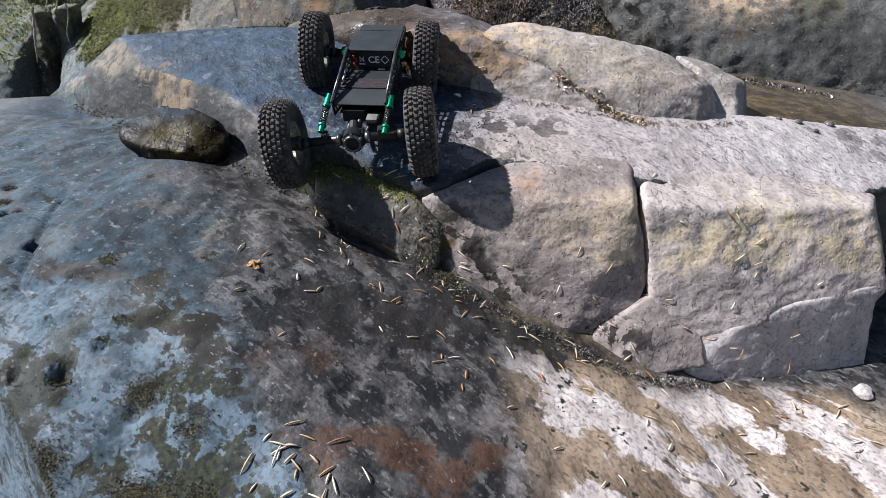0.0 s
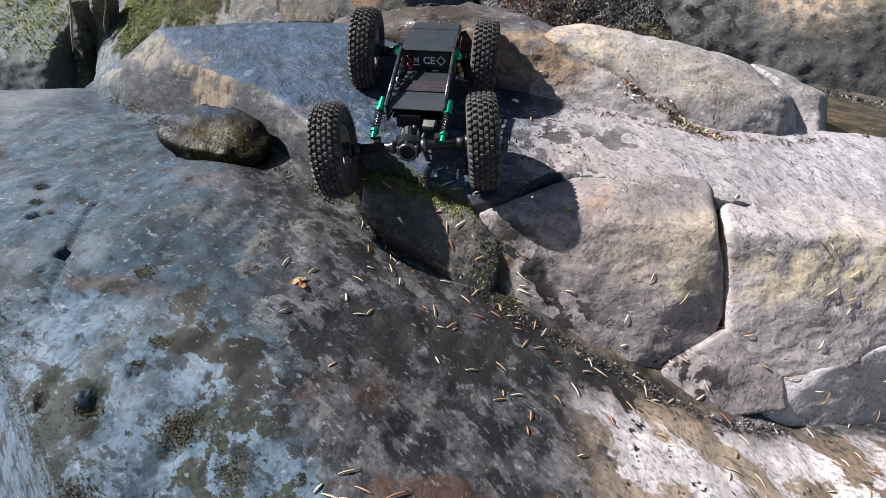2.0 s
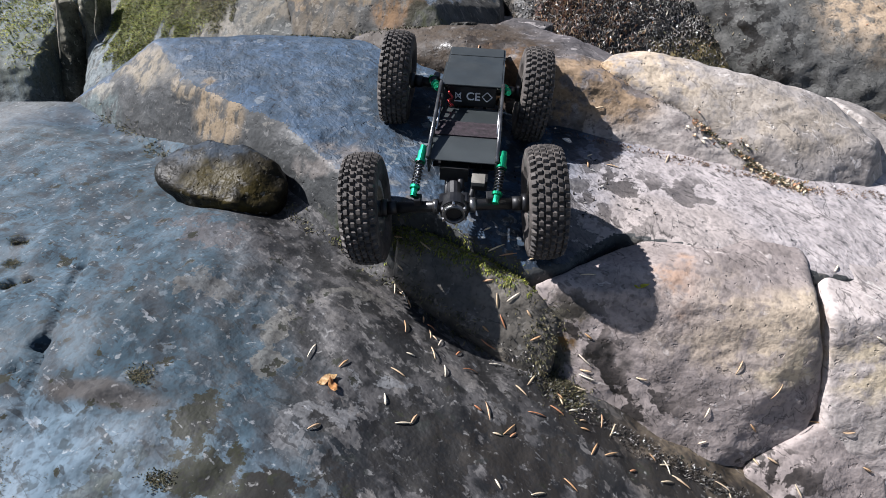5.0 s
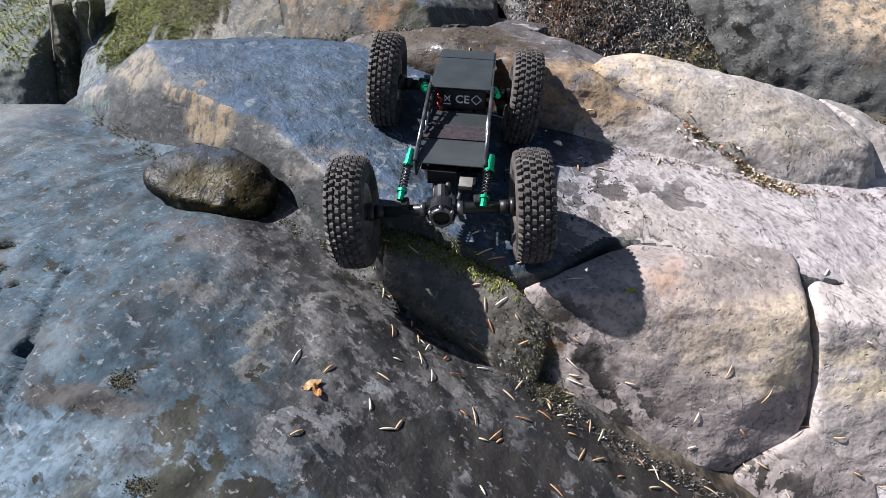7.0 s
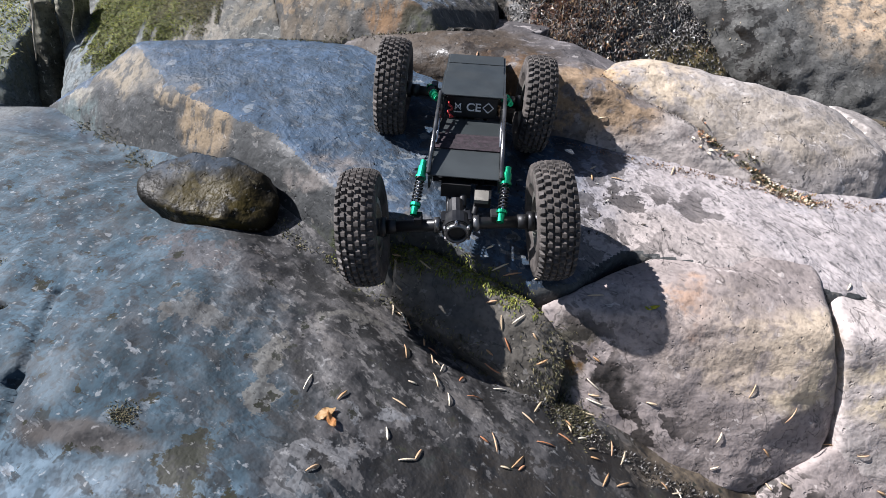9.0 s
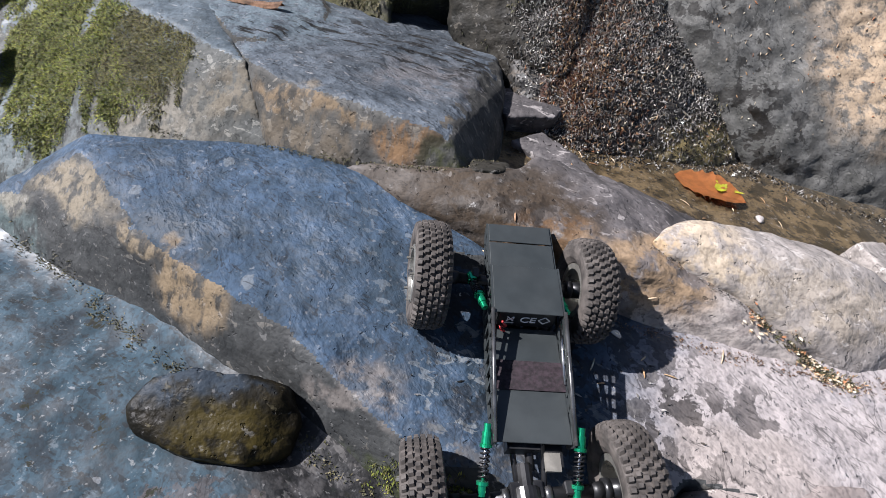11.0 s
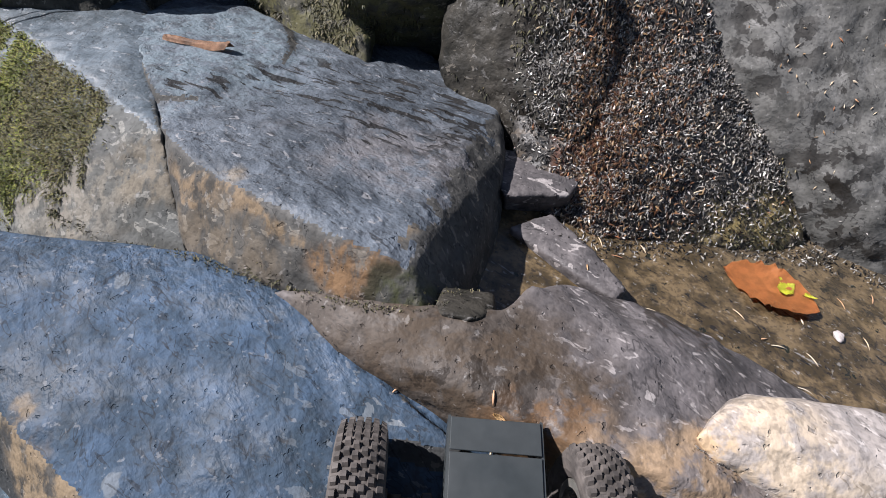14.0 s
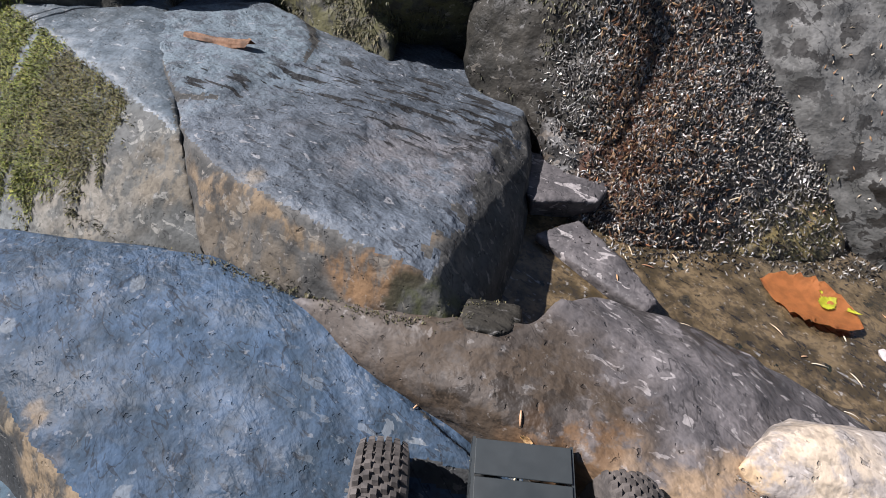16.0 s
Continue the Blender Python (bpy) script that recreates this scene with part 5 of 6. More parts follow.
def lumps(name, spots, size, material, label, category):
    """Small wet flakes and grains, standing at all angles, as one mesh."""
    v, f = [], []
    for p, nrm in spots:
        q = Euler([rng.uniform(0, 6.28) for _ in range(3)]).to_matrix()
        s = size * rng.uniform(0.5, 1.4)
        k = len(v)
        for c in ((1.75, 0, 0), (-1.75, 0, 0), (0, 0.5, 0.1), (0, -0.5, 0), (0.2, 0, 0.4), (0, 0.1, -0.4)):
            v.append(tuple(p + nrm * s * 0.35 + q @ (Vector(c) * s)))
        f += [(k + a, k + b, k + c) for a, b, c in ((0, 2, 4), (2, 1, 4), (1, 3, 4), (3, 0, 4), (2, 0, 5), (1, 2, 5), (3, 1, 5), (0, 3, 5))]
    me = bpy.data.meshes.new(name)
    me.from_pydata(v, [], f)
    return tagged(new(name, finish_mesh(me, material, False)), label, category, kind="stuff")


SEEP_BOX = ((-0.12, 0.42), (0.45, 1.05), (0.75, 1.15))
seep_names = (seep.name, back_mid.name)
# The near-white pieces among the black ones imitate wet highlights.
lumps("wet_litter", shower(46000, SEEP_BOX, seep_names, TOWARDS, lambda p: smooth(p.x, -0.09, 0.02) * (0.45 + 0.55 * blot(p, 14, -0.3, 0.1)) * (1 - 0.75 * smooth(p.x, 0.20, 0.30) * smooth(-p.z, -0.36, -0.32))), 0.0021, m_sodden_glints, "black wet needles and grit with glint-coloured pieces, caught on the seep", "litter")
lumps("rusty_litter", shower(7500, ((-0.02, 0.26), (0.6, 1.0), (0.75, 1.05)), seep_names, TOWARDS, lambda p: smooth(-p.x, -0.24, -0.03) * smooth(p.x, -0.01, 0.03) * 0.9), 0.0029, m_litter, "rust-brown needles caught on the seep", "litter")
lumps("tan_litter", shower(1500, SEEP_BOX, seep_names, TOWARDS, lambda p: 0.4 * smooth(p.x, -0.06, 0.02)), 0.0026, m_needle, "dry needles caught on the seep", "litter")
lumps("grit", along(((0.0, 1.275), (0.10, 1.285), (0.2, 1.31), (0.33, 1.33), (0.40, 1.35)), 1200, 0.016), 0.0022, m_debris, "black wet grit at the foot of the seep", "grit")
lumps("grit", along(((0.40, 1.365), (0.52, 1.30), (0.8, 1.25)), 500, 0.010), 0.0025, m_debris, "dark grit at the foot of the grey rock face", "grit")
lumps("tan_litter", shower(260, ((0.25, 0.8), (0.75, 1.1), (0.7, 1.1)), (right_rock.name,), TOWARDS, lambda p: 0.8), 0.0022, m_needle, "dry needles stuck to the grey rock face", "litter")
lumps("specks", along(((-0.15, 0.85), (0.0, 0.83), (0.12, 0.79)), 140, 0.035), 0.0022, m_debris, "dark grains scattered on the slab", "grit")


# ---- roots hanging in the cleft ----
for top, low, thick in (((-0.95, 1.60, 0.78), (-0.985, 1.31, 0.452), 0.0038), ((-0.92, 1.60, 0.78), (-0.955, 1.31, 0.455), 0.0045), ((-0.925, 1.31, 0.47), (-0.952, 1.305, 0.375), 0.0028), ((-1.0, 1.30, 0.470), (-1.055, 1.290, 0.345), 0.0048)):
    bm = bmesh.new()
    rings, n = [], 14
    for i in range(n + 1):
        u = i / n
        c = Vector(top).lerp(Vector(low), u) + Vector((0.004 * math.sin(5 * u + top[0] * 40), 0.003 * math.sin(7 * u), 0))
        r = 0.6 * thick * (1.15 - 0.6 * u) * (1 + 0.2 * math.sin(i * 1.9))
        rings.append([bm.verts.new(c + Vector((r * math.cos(k * 1.047), r * math.sin(k * 1.047), 0))) for k in range(6)])
    for a, b in zip(rings, rings[1:]):
        for k in range(6):
            bm.faces.new((a[k], a[(k + 1) % 6], b[(k + 1) % 6], b[k]))
    bm.faces.new(rings[0]), bm.faces.new(rings[-1])
    root_ob = part("hanging_root", bm, m_root, None, "pale root hanging down inside a dark mossy cleft", True)
    tagged(root_ob, category="root", group="hanging roots")
tufts("moss", shower(9000, ((-1.45, -0.85), (0.6, 1.15), (0.60, 1.15)), (left_rock.name, cleft_back.name), TOWARDS, lambda p: smooth(p.z, 0.33, 0.38) * (0.3 + 0.7 * blot((p.x * 3, 0, p.z * 0.5), 12, -0.2, 0.1))), 0.008, 5, m_moss, "green moss hanging into the cleft", "moss")
tufts("litter", along(((0.078, 0.966), (0.12, 0.945), (0.165, 0.93), (0.21, 0.914), (0.26, 0.896), (0.33, 0.868)), 260, 0.0025), 0.0026, 3, m_debris, "dark grit in the crack between boulder and ridge", "grit", droop=0.1)
# moss on the low side of the shoulder, and in hollows of its front
tufts("moss", along(((-0.225, 0.25), (-0.29, 0.30), (-0.38, 0.37), (-0.455, 0.43), (-0.53, 0.49)), 5200, 0.016), 0.0017, 4, m_dry_moss, "dark moss along the edge of the shoulder", "moss", droop=0.4)
for mx, my, count, spread in ((-0.285, 0.345, 60, 0.008), (-0.206, 0.345, 90, 0.014), (-0.19, 0.272, 120, 0.016), (-0.165, 0.277, 80, 0.014), (-0.15, 0.322, 60, 0.014), (-0.27, 0.285, 120, 0.016), (-0.128, 0.275, 60, 0.012), (-0.255, 0.41, 26, 0.008), (-0.563, 0.638, 40, 0.008), (-0.514, 0.57, 34, 0.007), (-0.311, 0.481, 30, 0.009), (-0.50, 0.579, 16, 0.004), (-0.54, 0.60, 20, 0.008)):
    tufts("moss", [(h[0], h[1]) for h in (land(mx + rng.gauss(0, spread * 0.62), my + rng.gauss(0, spread * 0.42)) for _ in range(count * 5)) if h], 0.0024, 4, m_dry_moss, "small dark cushion of moss on the slate", "moss", droop=0.1)


# ---- the radio-controlled rock crawler, standing with its front wheels on the slab ----
def box(bm, centre, size, m=None):
    r = bmesh.ops.create_cube(bm, size=1.0, matrix=(m or Matrix()) @ Matrix.Translation(centre) @ Matrix.Diagonal((*size, 1)))
    return r["verts"]


def rod(bm, a, b, r, seg=10, r2=None):
    a, b = Vector(a), Vector(b)
    d = b - a
    m = Matrix.Translation((a + b) / 2) @ d.to_track_quat("Z", "Y").to_matrix().to_4x4()
    bmesh.ops.create_cone(bm, cap_ends=True, segments=seg, radius1=r, radius2=r if r2 is None else r2, depth=d.length, matrix=m)


def ring(bm, profile, seg, centre=(0, 0, 0)):
    """Turn a closed profile of (x along the axle, radius) round the x axis."""
    rows = []
    for i in range(seg):
        a = 2 * math.pi * i / seg
        rows.append([bm.verts.new((centre[0] + x, centre[1] + r * math.cos(a), centre[2] + r * math.sin(a))) for x, r in profile])
    n = len(profile)
    for i in range(seg):
        p, q = rows[i], rows[(i + 1) % seg]
        for k in range(n):
            bm.faces.new((p[k], p[(k + 1) % n], q[(k + 1) % n], q[k]))


RT, WT = 0.0575, 0.038  # tyre radius and width


def tyre_bm():
    """One closed skin: sidewalls, and a tread whose square lugs stand proud in staggered rows."""
    bm = bmesh.new()
    h, lugs, per, rows = WT / 2, 42, 5, 6
    seg = lugs * per
    inner = [(-h * 0.5, 0.030), (-h * 0.72, 0.031), (-h * 0.95, 0.037), (-h, 0.045), (-h * 0.97, 0.0495)]
    tread = []
    for r in range(rows):
        for k in (0.08, 0.20, 0.80, 0.92):
            x = (-1 + 2 * (r + k) / rows) * h * 0.96
            base = 0.0550 - 0.0052 * abs(x / h) ** 3
            tread.append((x, base, r if 0.1 < k < 0.9 else -1))
    outer = [(-x, y) for x, y in reversed(inner)]
    grid = []
    for i in range(seg):
        a = 2 * math.pi * i / seg
        line = [bm.verts.new((x, y * math.cos(a), y * math.sin(a))) for x, y in inner]
        for x, base, row in tread:
            step = (i + (per // 2 if row % 2 else 0)) % per
            y = base + (0.0036 if row >= 0 and step < 3 else 0.0)
            line.append(bm.verts.new((x, y * math.cos(a), y * math.sin(a))))
        line += [bm.verts.new((x, y * math.cos(a), y * math.sin(a))) for x, y in outer]
        grid.append(line)
    n = len(grid[0])
    for i in range(seg):
        p, q = grid[i], grid[(i + 1) % seg]
        for k in range(n):
            face = bm.faces.new((p[k], p[(k + 1) % n], q[(k + 1) % n], q[k]))
            flat = [v.co.yz.length for v in face.verts]
            face.material_index = int(min(flat) > 0.0528 and max(flat) - min(flat) < 0.0012 and min(flat) - 0.0550 + 0.0052 * abs(face.verts[0].co.x / h) ** 3 > 0.002)
    return bm


def rim_bm(side):
    """Beadlock ring, dished face and five spokes, outer face towards side (+1 or -1)."""
    bm = bmesh.new()
    s = side
    ring(bm, [(s * 0.015, 0.0315), (s * 0.0175, 0.0315), (s * 0.0185, 0.0295), (s * 0.0185, 0.026), (s * 0.015, 0.0255), (s * 0.012, 0.024), (-s * 0.014, 0.024), (-s * 0.014, 0.0300)], 36)
    for k in range(5):
        a = 72 * k
        box(bm, (s * 0.011, 0, 0.015), (0.004, 0.009, 0.022), pose(0, 0, 0, a, 0, 0))
        rod(bm, pose(0, 0, 0, a + 36, 0, 0) @ Vector((s * 0.018, 0, 0.0285)), pose(0, 0, 0, a + 36, 0, 0) @ Vector((s * 0.0225, 0, 0.0285)), 0.0014, 6)
    rod(bm, (s * 0.008, 0, 0), (s * 0.017, 0, 0), 0.0075, 6)
    return bm


TYRE = None


def wheel(root, centre, axis_turn, side):
    global TYRE
    bm = bmesh.new()
    rod(bm, (-side * 0.018, 0, 0), (side * 0.010, 0, 0), 0.009, 14)
    rod(bm, (-side * 0.022, 0, 0), (-side * 0.016, 0, 0), 0.010, 14)
    hub = part("wheel", bm, m_plastic, root, "wheel with a knobbly tyre", True)
    hub.matrix_local = Matrix.Translation(centre) @ axis_turn
    if TYRE is None:
        t = part("tyre", tyre_bm(), m_rubber, hub, "dusty black rubber tyre with square lugs")
        TYRE = t.data
        TYRE.materials.append(m_dust)
    else:
        t = new("tyre", TYRE)
        t.parent = hub
        tagged(t, "dusty black rubber tyre with square lugs")
    t.matrix_local = pose(0, 0, 0, 17 * side, 0, 0)
    part("rim", rim_bm(side), m_rim, hub, "worn grey metal rim")
    bm = bmesh.new()
    rod(bm, (side * 0.017, 0, 0), (side * 0.0215, 0, 0), 0.004, 6)
    part("wheel_nut", bm, m_steel, hub, "bright steel nut")
    return hub


def axle(root, centre, turn, half, cover):
    bm = bmesh.new()
    rod(bm, (-half, 0, 0), (half, 0, 0), 0.0060, 16)
    ax = part("axle", bm, m_plastic, root, "black axle tube", True)
    ax.matrix_local = Matrix.Translation(centre) @ turn
    for s in (-1, 1):
        bm = bmesh.new()
        rod(bm, (s * (half - 0.010), 0, 0), (s * half, 0, 0), 0.0074, 16)
        part("axle_end", bm, m_plastic, ax, "", True)
        bm = bmesh.new()
        rod(bm, (s * 0.016, 0, 0), (s * 0.022, 0, 0), 0.0080, 16)
        part("clamp_ring", bm, m_bar, ax, "worn metal ring", True)
    bm = bmesh.new()
    rod(bm, (0, -cover * 0.012, 0), (0, cover * 0.006, 0), 0.0145, 24)
    box(bm, (0, cover * 0.003, 0.0), (0.030, 0.016, 0.018))
    rod(bm, (0, 0.006, 0.004), (0, 0.026, 0.008), 0.0075, 12)
    bmesh.ops.bevel(bm, geom=[e for e in bm.edges if e.calc_face_angle(0) > 0.9], offset=0.0012, segments=2, affect="EDGES")
    part("differential", bm, m_plastic, ax)
    bm = bmesh.new()
    ring(bm, [(0.0115, 0.0085), (0.0150, 0.0085), (0.0160, 0.0095), (0.0160, 0.0110), (0.0115, 0.0125)], 28)
    bmesh.ops.transform(bm, matrix=pose(0, 0, 0, 0, 0, -90 * cover), verts=bm.verts)
    part("cover_ring", bm, m_bar, ax, "worn metal ring round the cover", True)
    for k in range(6):
        bm = bmesh.new()
        p = pose(0, 0, 0, 0, 60 * k + 30, 0) @ Vector((0.0128, 0, 0))
        rod(bm, p + Vector((0, -cover * 0.010, 0)), p + Vector((0, -cover * 0.0150, 0)), 0.0017, 6)
        part("cover_bolt", bm, m_steel, ax, "bright bolt")
    for s in (-1, 1):
        bm = bmesh.new()
        box(bm, (s * 0.037, 0.002, 0.006), (0.008, 0.012, 0.012))
        bmesh.ops.bevel(bm, geom=list(bm.edges), offset=0.0012, segments=1, affect="EDGES")
        part("shock_mount", bm, m_plastic, ax)
    return ax


def shock(root, low, high):
    low, high = Vector(low), Vector(high)
    d = (high - low).normalized()
    bm = bmesh.new()
    rod(bm, low, high, 0.0018, 8)
    body = part("shock_absorber", bm, m_steel, root, "shock absorber with green ends", True)
    lie = d.to_track_quat("X", "Y").to_matrix().to_4x4()
    for at, prof in ((low, [(-0.004, 0.0005), (-0.004, 0.0034), (0.005, 0.0036), (0.005, 0.0054), (0.008, 0.0054), (0.008, 0.0005)]),
                     (high, [(-0.016, 0.0005), (-0.016, 0.0056), (-0.0135, 0.0056), (-0.013, 0.0044), (-0.003, 0.0044), (-0.003, 0.0034), (0.004, 0.0032), (0.004, 0.0005)])):
        bm = bmesh.new()
        ring(bm, prof, 16)
        bmesh.ops.transform(bm, matrix=Matrix.Translation(at) @ lie, verts=bm.verts)
        part("shock_cap", bm, m_green, body, "green anodised cap")
    bm = bmesh.new()
    turns, n = 7, 84
    a = d.orthogonal().normalized()
    b = d.cross(a)
    pts = [low + d * 0.009 + (high - low - d * 0.025) * (i / n) + (a * math.cos(2 * math.pi * turns * i / n) + b * math.sin(2 * math.pi * turns * i / n)) * 0.0040 for i in range(n + 1)]
    prev = None
    for i, p in enumerate(pts):
        out = (p - low) - d * (p - low).dot(d)
        out.normalize()
        cur = [bm.verts.new(p + out * 0.0009 * x + d * 0.0009 * y) for x, y in ((1, 0), (0, 1), (-1, 0), (0, -1))]
        if prev:
            for k in range(4):
                bm.faces.new((prev[k], prev[(k + 1) % 4], cur[(k + 1) % 4], cur[k]))
        prev = cur
    part("spring", bm, m_plastic, body, "black coil spring", True)


def strips(bm, x, pts, width, thick):
    """Flat bars in a plane of constant x joining (y, z) points."""
    for (y0, z0), (y1, z1) in zip(pts, pts[1:]):
        l, a = math.hypot(y1 - y0, z1 - z0), math.degrees(math.atan2(z1 - z0, y1 - y0))
        box(bm, (0, 0, 0), (thick, l + width * 0.8, width), pose(x, (y0 + y1) / 2, (z0 + z1) / 2, a, 0, 0))


def plate(bm, y0, z0, y1, z1, half, thick=0.0016):
    l, a = math.hypot(y1 - y0, z1 - z0), math.degrees(math.atan2(z1 - z0, y1 - y0))
    box(bm, (0, 0, 0), (2 * half, l, thick), pose(0, (y0 + y1) / 2, (z0 + z1) / 2, a, 0, 0))


def printed(text, size, m, material, parent, name, label):
    cu = bpy.data.curves.new(name, "FONT")
    cu.body, cu.size, cu.align_x, cu.align_y, cu.extrude, cu.offset = text, size, "CENTER", "CENTER", 0.0001, 0.00025
    tmp = bpy.data.objects.new(name, cu)
    scene.collection.objects.link(tmp)
    me = bpy.data.meshes.new_from_object(tmp.evaluated_get(bpy.context.evaluated_depsgraph_get()))
    bpy.data.objects.remove(tmp)
    ob = new(name, finish_mesh(me, material, False))
    ob.parent, ob.matrix_local = parent, m
    return tagged(ob, label)


def crawler():
    """Local frame: x to its right, y ahead, z up, the origin in the middle of the rear axle."""
    root = new("rc_crawler")
    root.matrix_world = pose(-0.076, 0.6985, 0.3475, 9, 5, 2.5)
    inv = root.matrix_world.inverted()
    tagged(root, "black radio-controlled rock crawler with green shock ends, climbing wet slate", "toy car")
    rl, rr, fl, fr = [inv @ Vector(p) for p in ((-0.170, 0.686, 0.347), (0.011, 0.709, 0.348), (-0.178, 0.897, 0.417), (-0.006, 0.906, 0.392))]
    for left, right, steer, cover in ((rl, rr, 0, 1), (fl, fr, 2, -1)):
        across = (right - left).normalized()
        up = across.cross(Vector((0, 1, 0))).normalized()
        turn = Matrix((across, up.cross(across), up)).transposed().to_4x4()
        mid = (left + right) / 2
        axle(root, mid, turn, (right - left).length / 2 - 0.022, cover)
        wheel(root, left, turn @ pose(0, 0, 0, 0, 0, steer), -1)
        wheel(root, right, turn @ pose(0, 0, 0, 0, 0, steer), 1)
    near, far = (rl + rr) / 2, (fl + fr) / 2
    # chassis
    for s in (-1, 1):
        x = s * 0.0355
        bm = bmesh.new()
        strips(bm, x, [(0.036, 0.029), (0.154, 0.052), (0.208, 0.053)], 0.005, 0.002)
        strips(bm, x, [(0.036, 0.029), (0.040, 0.014), (0.090, 0.004), (0.175, 0.004), (0.268, 0.036), (0.270, 0.045), (0.208, 0.045), (0.208, 0.053)], 0.005, 0.002)
        strips(bm, x, [(0.040, 0.024), (0.270, 0.040)], 0.004, 0.002)
        for k in range(15):
            y = 0.05 + 0.0145 * k
            top = min(0.029 + (y - 0.036) * 0.195, 0.052) if y < 0.205 else 0.045
            low = np.interp(y, [0.04, 0.09, 0.175, 0.268], [0.014, 0.004, 0.004, 0.036])
            strips(bm, x, [(y, low), (y + 0.004, top)], 0.0045, 0.002)
        part("side_plate", bm, m_black, root, "perforated black side plate")
        bm = bmesh.new()
        rod(bm, (s * 0.0362, 0.034, 0.0335), (s * 0.0362, 0.156, 0.0565), 0.0021, 10)
        part("roof_bar", bm, m_bar, root, "thin black bar with a bright worn edge", True)
        bm = bmesh.new()
        rod(bm, (s * 0.0345, 0.092, 0.031), (s * 0.0345, 0.150, 0.043), 0.0015, 8)
        part("brace", bm, m_steel, root, "thin bright brace", True)
        bm = bmesh.new()
        rod(bm, (s * 0.012, near.y + 0.006, near.z + 0.004), (s * 0.020, 0.09, 0.006), 0.0028, 8)
        part("link", bm, m_plastic, root, "", True)
        bm = bmesh.new()
        rod(bm, (s * 0.012, far.y - 0.006, far.z + 0.004), (s * 0.020, 0.15, 0.006), 0.0028, 8)
        part("link", bm, m_plastic, root, "", True)
        shock(root, near + Vector((s * 0.042, 0.000, 0.012)), (s * 0.0425, 0.046, 0.034))
        shock(root, far + Vector((s * 0.042, -0.002, 0.010)), (s * 0.0425, far.y - 0.042, 0.042))
    for name, y0, z0, y1, z1, mat, lab in (("deck", 0.036, 0.0290, 0.152, 0.0255, m_black, "flat black deck plate"), ("roof", 0.153, 0.0545, 0.209, 0.0552, m_black, "flat black roof plate"),
                                           ("front_deck", 0.211, 0.0480, 0.245, 0.0484, m_black, "flat black front plate"), ("nose_plate", 0.2465, 0.0486, 0.271, 0.0482, m_black, "flat black nose plate"),
                                           ("floor_plate", 0.06, 0.004, 0.20, 0.004, m_plastic, "")):
        bm = bmesh.new()
        plate(bm, y0, z0, y1, z1, 0.0345)
        bmesh.ops.bevel(bm, geom=list(bm.edges), offset=0.0004, segments=1, affect="EDGES")
        part(name, bm, mat, root, lab)
    bm = bmesh.new()
    box(bm, (0, 0.168, 0.0395), (0.058, 0.026, 0.0265))
    bmesh.ops.bevel(bm, geom=list(bm.edges), offset=0.001, segments=2, affect="EDGES")
    case = part("battery_case", bm, m_plastic, root, "black plastic case with white markings")
    face = pose(0, 0.1545, 0.040, 90, 0, 0)
    printed("CE", 0.014, face @ pose(0.002, 0, 0.0002), m_white, case, "marking", "white printed mark")
    bm = bmesh.new()
    box(bm, (-0.016, 0.1546, 0.0335), (0.009, 0.0004, 0.0014))
    part("printed_bar", bm, m_white, case, "white printed bar")
    bm = bmesh.new()
    for lean in (-40, 40):
        box(bm, (0, 0, 0), (0.0010, 0.0004, 0.0105), pose(-0.016, 0.1546, 0.0405, 0, lean, 0))
    for dx in (-0.0028, 0.0028):
        box(bm, (-0.016 + dx, 0.1546, 0.0405), (0.0008, 0.0004, 0.007))
    part("crossed_mark", bm, m_white, case, "white printed crossed mark")
    bm = bmesh.new()
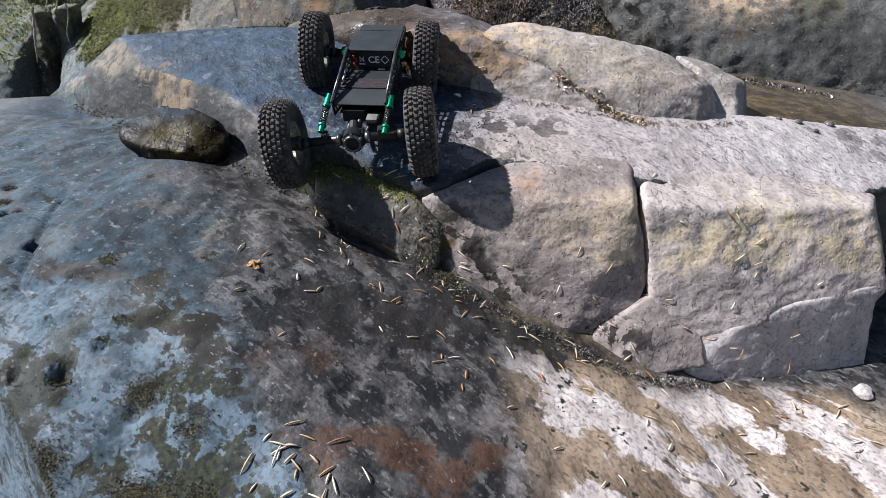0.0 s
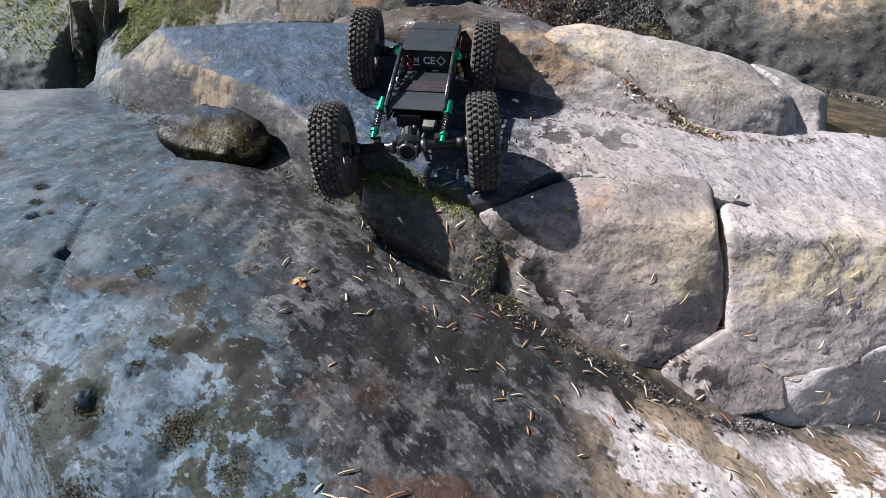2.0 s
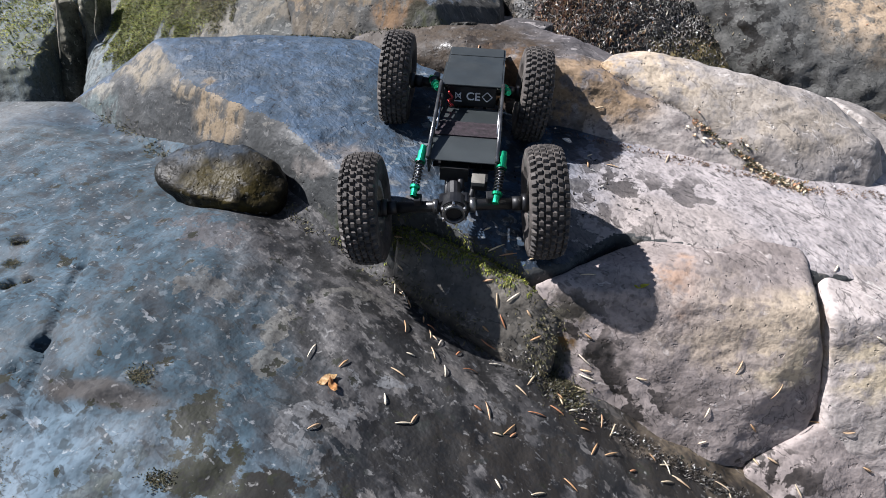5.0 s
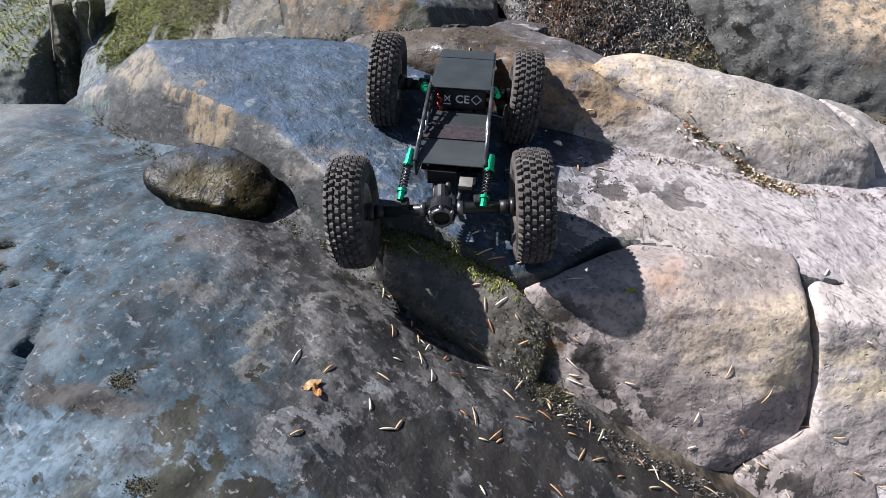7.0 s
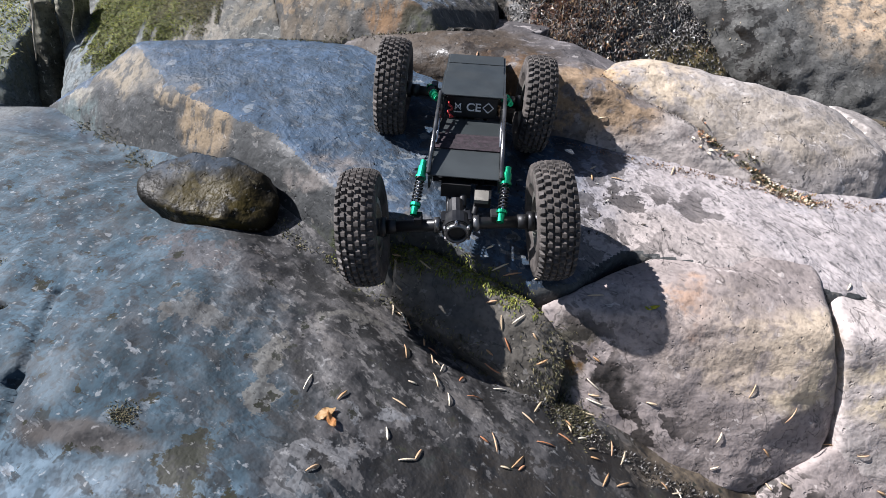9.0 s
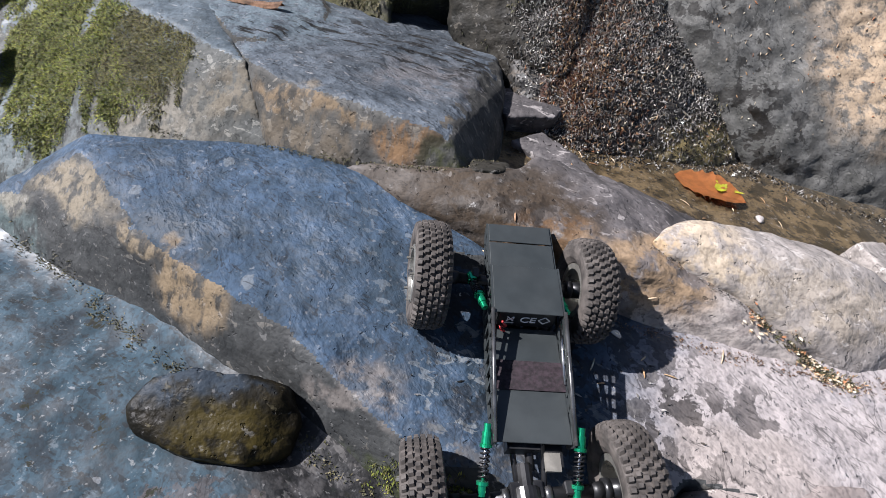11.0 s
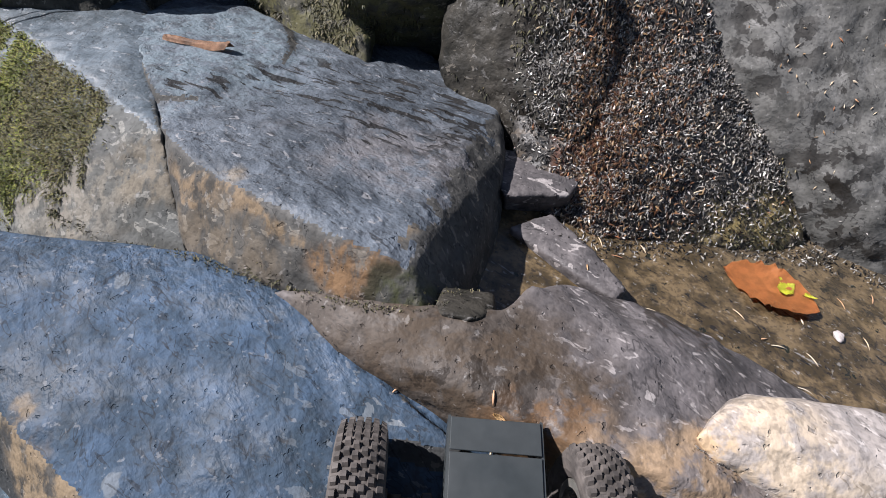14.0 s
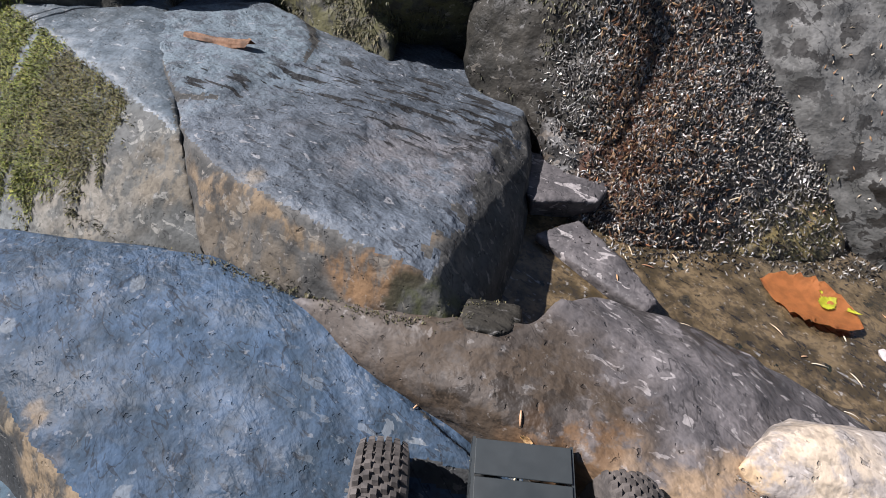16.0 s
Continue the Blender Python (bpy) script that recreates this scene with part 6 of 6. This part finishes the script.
    for k in range(4):
        a, b = pose(0, 0, 0, 0, 90 * k, 0) @ Vector((0.006, 0, 0)), pose(0, 0, 0, 0, 90 * k + 90, 0) @ Vector((0.006, 0, 0))
        strips_mid = (a + b) / 2
        box(bm, (0, 0, 0), (0.0085, 0.0004, 0.0012), Matrix.Translation((0.0185 + strips_mid.x, 0.1546, 0.0405 + strips_mid.z)) @ pose(0, 0, 0, 0, 45 + 90 * k + 90, 0))
    part("diamond_mark", bm, m_white, case, "white printed diamond")
    bm = bmesh.new()
    box(bm, (0, 0.100, 0.0285), (0.070, 0.030, 0.0026))
    bmesh.ops.subdivide_edges(bm, edges=list(bm.edges), cuts=5, use_grid_fill=True)
    for v in bm.verts:
        v.co.z += 0.0006 * math.sin(v.co.x * 260) + 0.0005 * math.sin(v.co.y * 700)
    part("strap", bm, m_strap, root, "dark woven battery strap")
    bm = bmesh.new()
    pts = [Vector((-0.024 + 0.003 * math.sin(k * 1.7), 0.148 - 0.004 * abs(math.sin(k)), 0.030 + 0.0028 * k)) for k in range(8)]
    for a, b in zip(pts, pts[1:]):
        rod(bm, a, b, 0.0012, 6)
    part("red_wire", bm, m_red, root, "red wire", True)
    bm = bmesh.new()
    box(bm, (0.020, 0.030, 0.012), (0.016, 0.020, 0.012))
    box(bm, (-0.008, 0.046, 0.014), (0.030, 0.026, 0.016))
    part("gear_housing", bm, m_plastic, root)
    bm = bmesh.new()
    box(bm, (0.0185, 0.024, 0.0165), (0.014, 0.016, 0.004))
    part("mount_plate", bm, m_board, root, "grey mounting plate")
    bm = bmesh.new()
    rod(bm, (0, 0.06, 0.010), (0, near.y + 0.02, near.z + 0.006), 0.004, 10)
    part("drive_shaft", bm, m_plastic, root, "", True)
    bm = bmesh.new()
    rod(bm, (0, 0.14, 0.010), (0, far.y - 0.02, far.z + 0.006), 0.004, 10)
    part("drive_shaft", bm, m_plastic, root, "", True)
    bm = bmesh.new()
    box(bm, (0, 0.115, 0.0145), (0.050, 0.085, 0.016))
    bmesh.ops.bevel(bm, geom=list(bm.edges), offset=0.002, segments=2, affect="EDGES")
    part("motor_tray", bm, m_plastic, root)
    bm = bmesh.new()
    box(bm, (0.0372, 0.165, 0.030), (0.001, 0.020, 0.014))
    part("side_badge", bm, m_board, root, "plain grey badge on the side plate")
    return root


crawler()
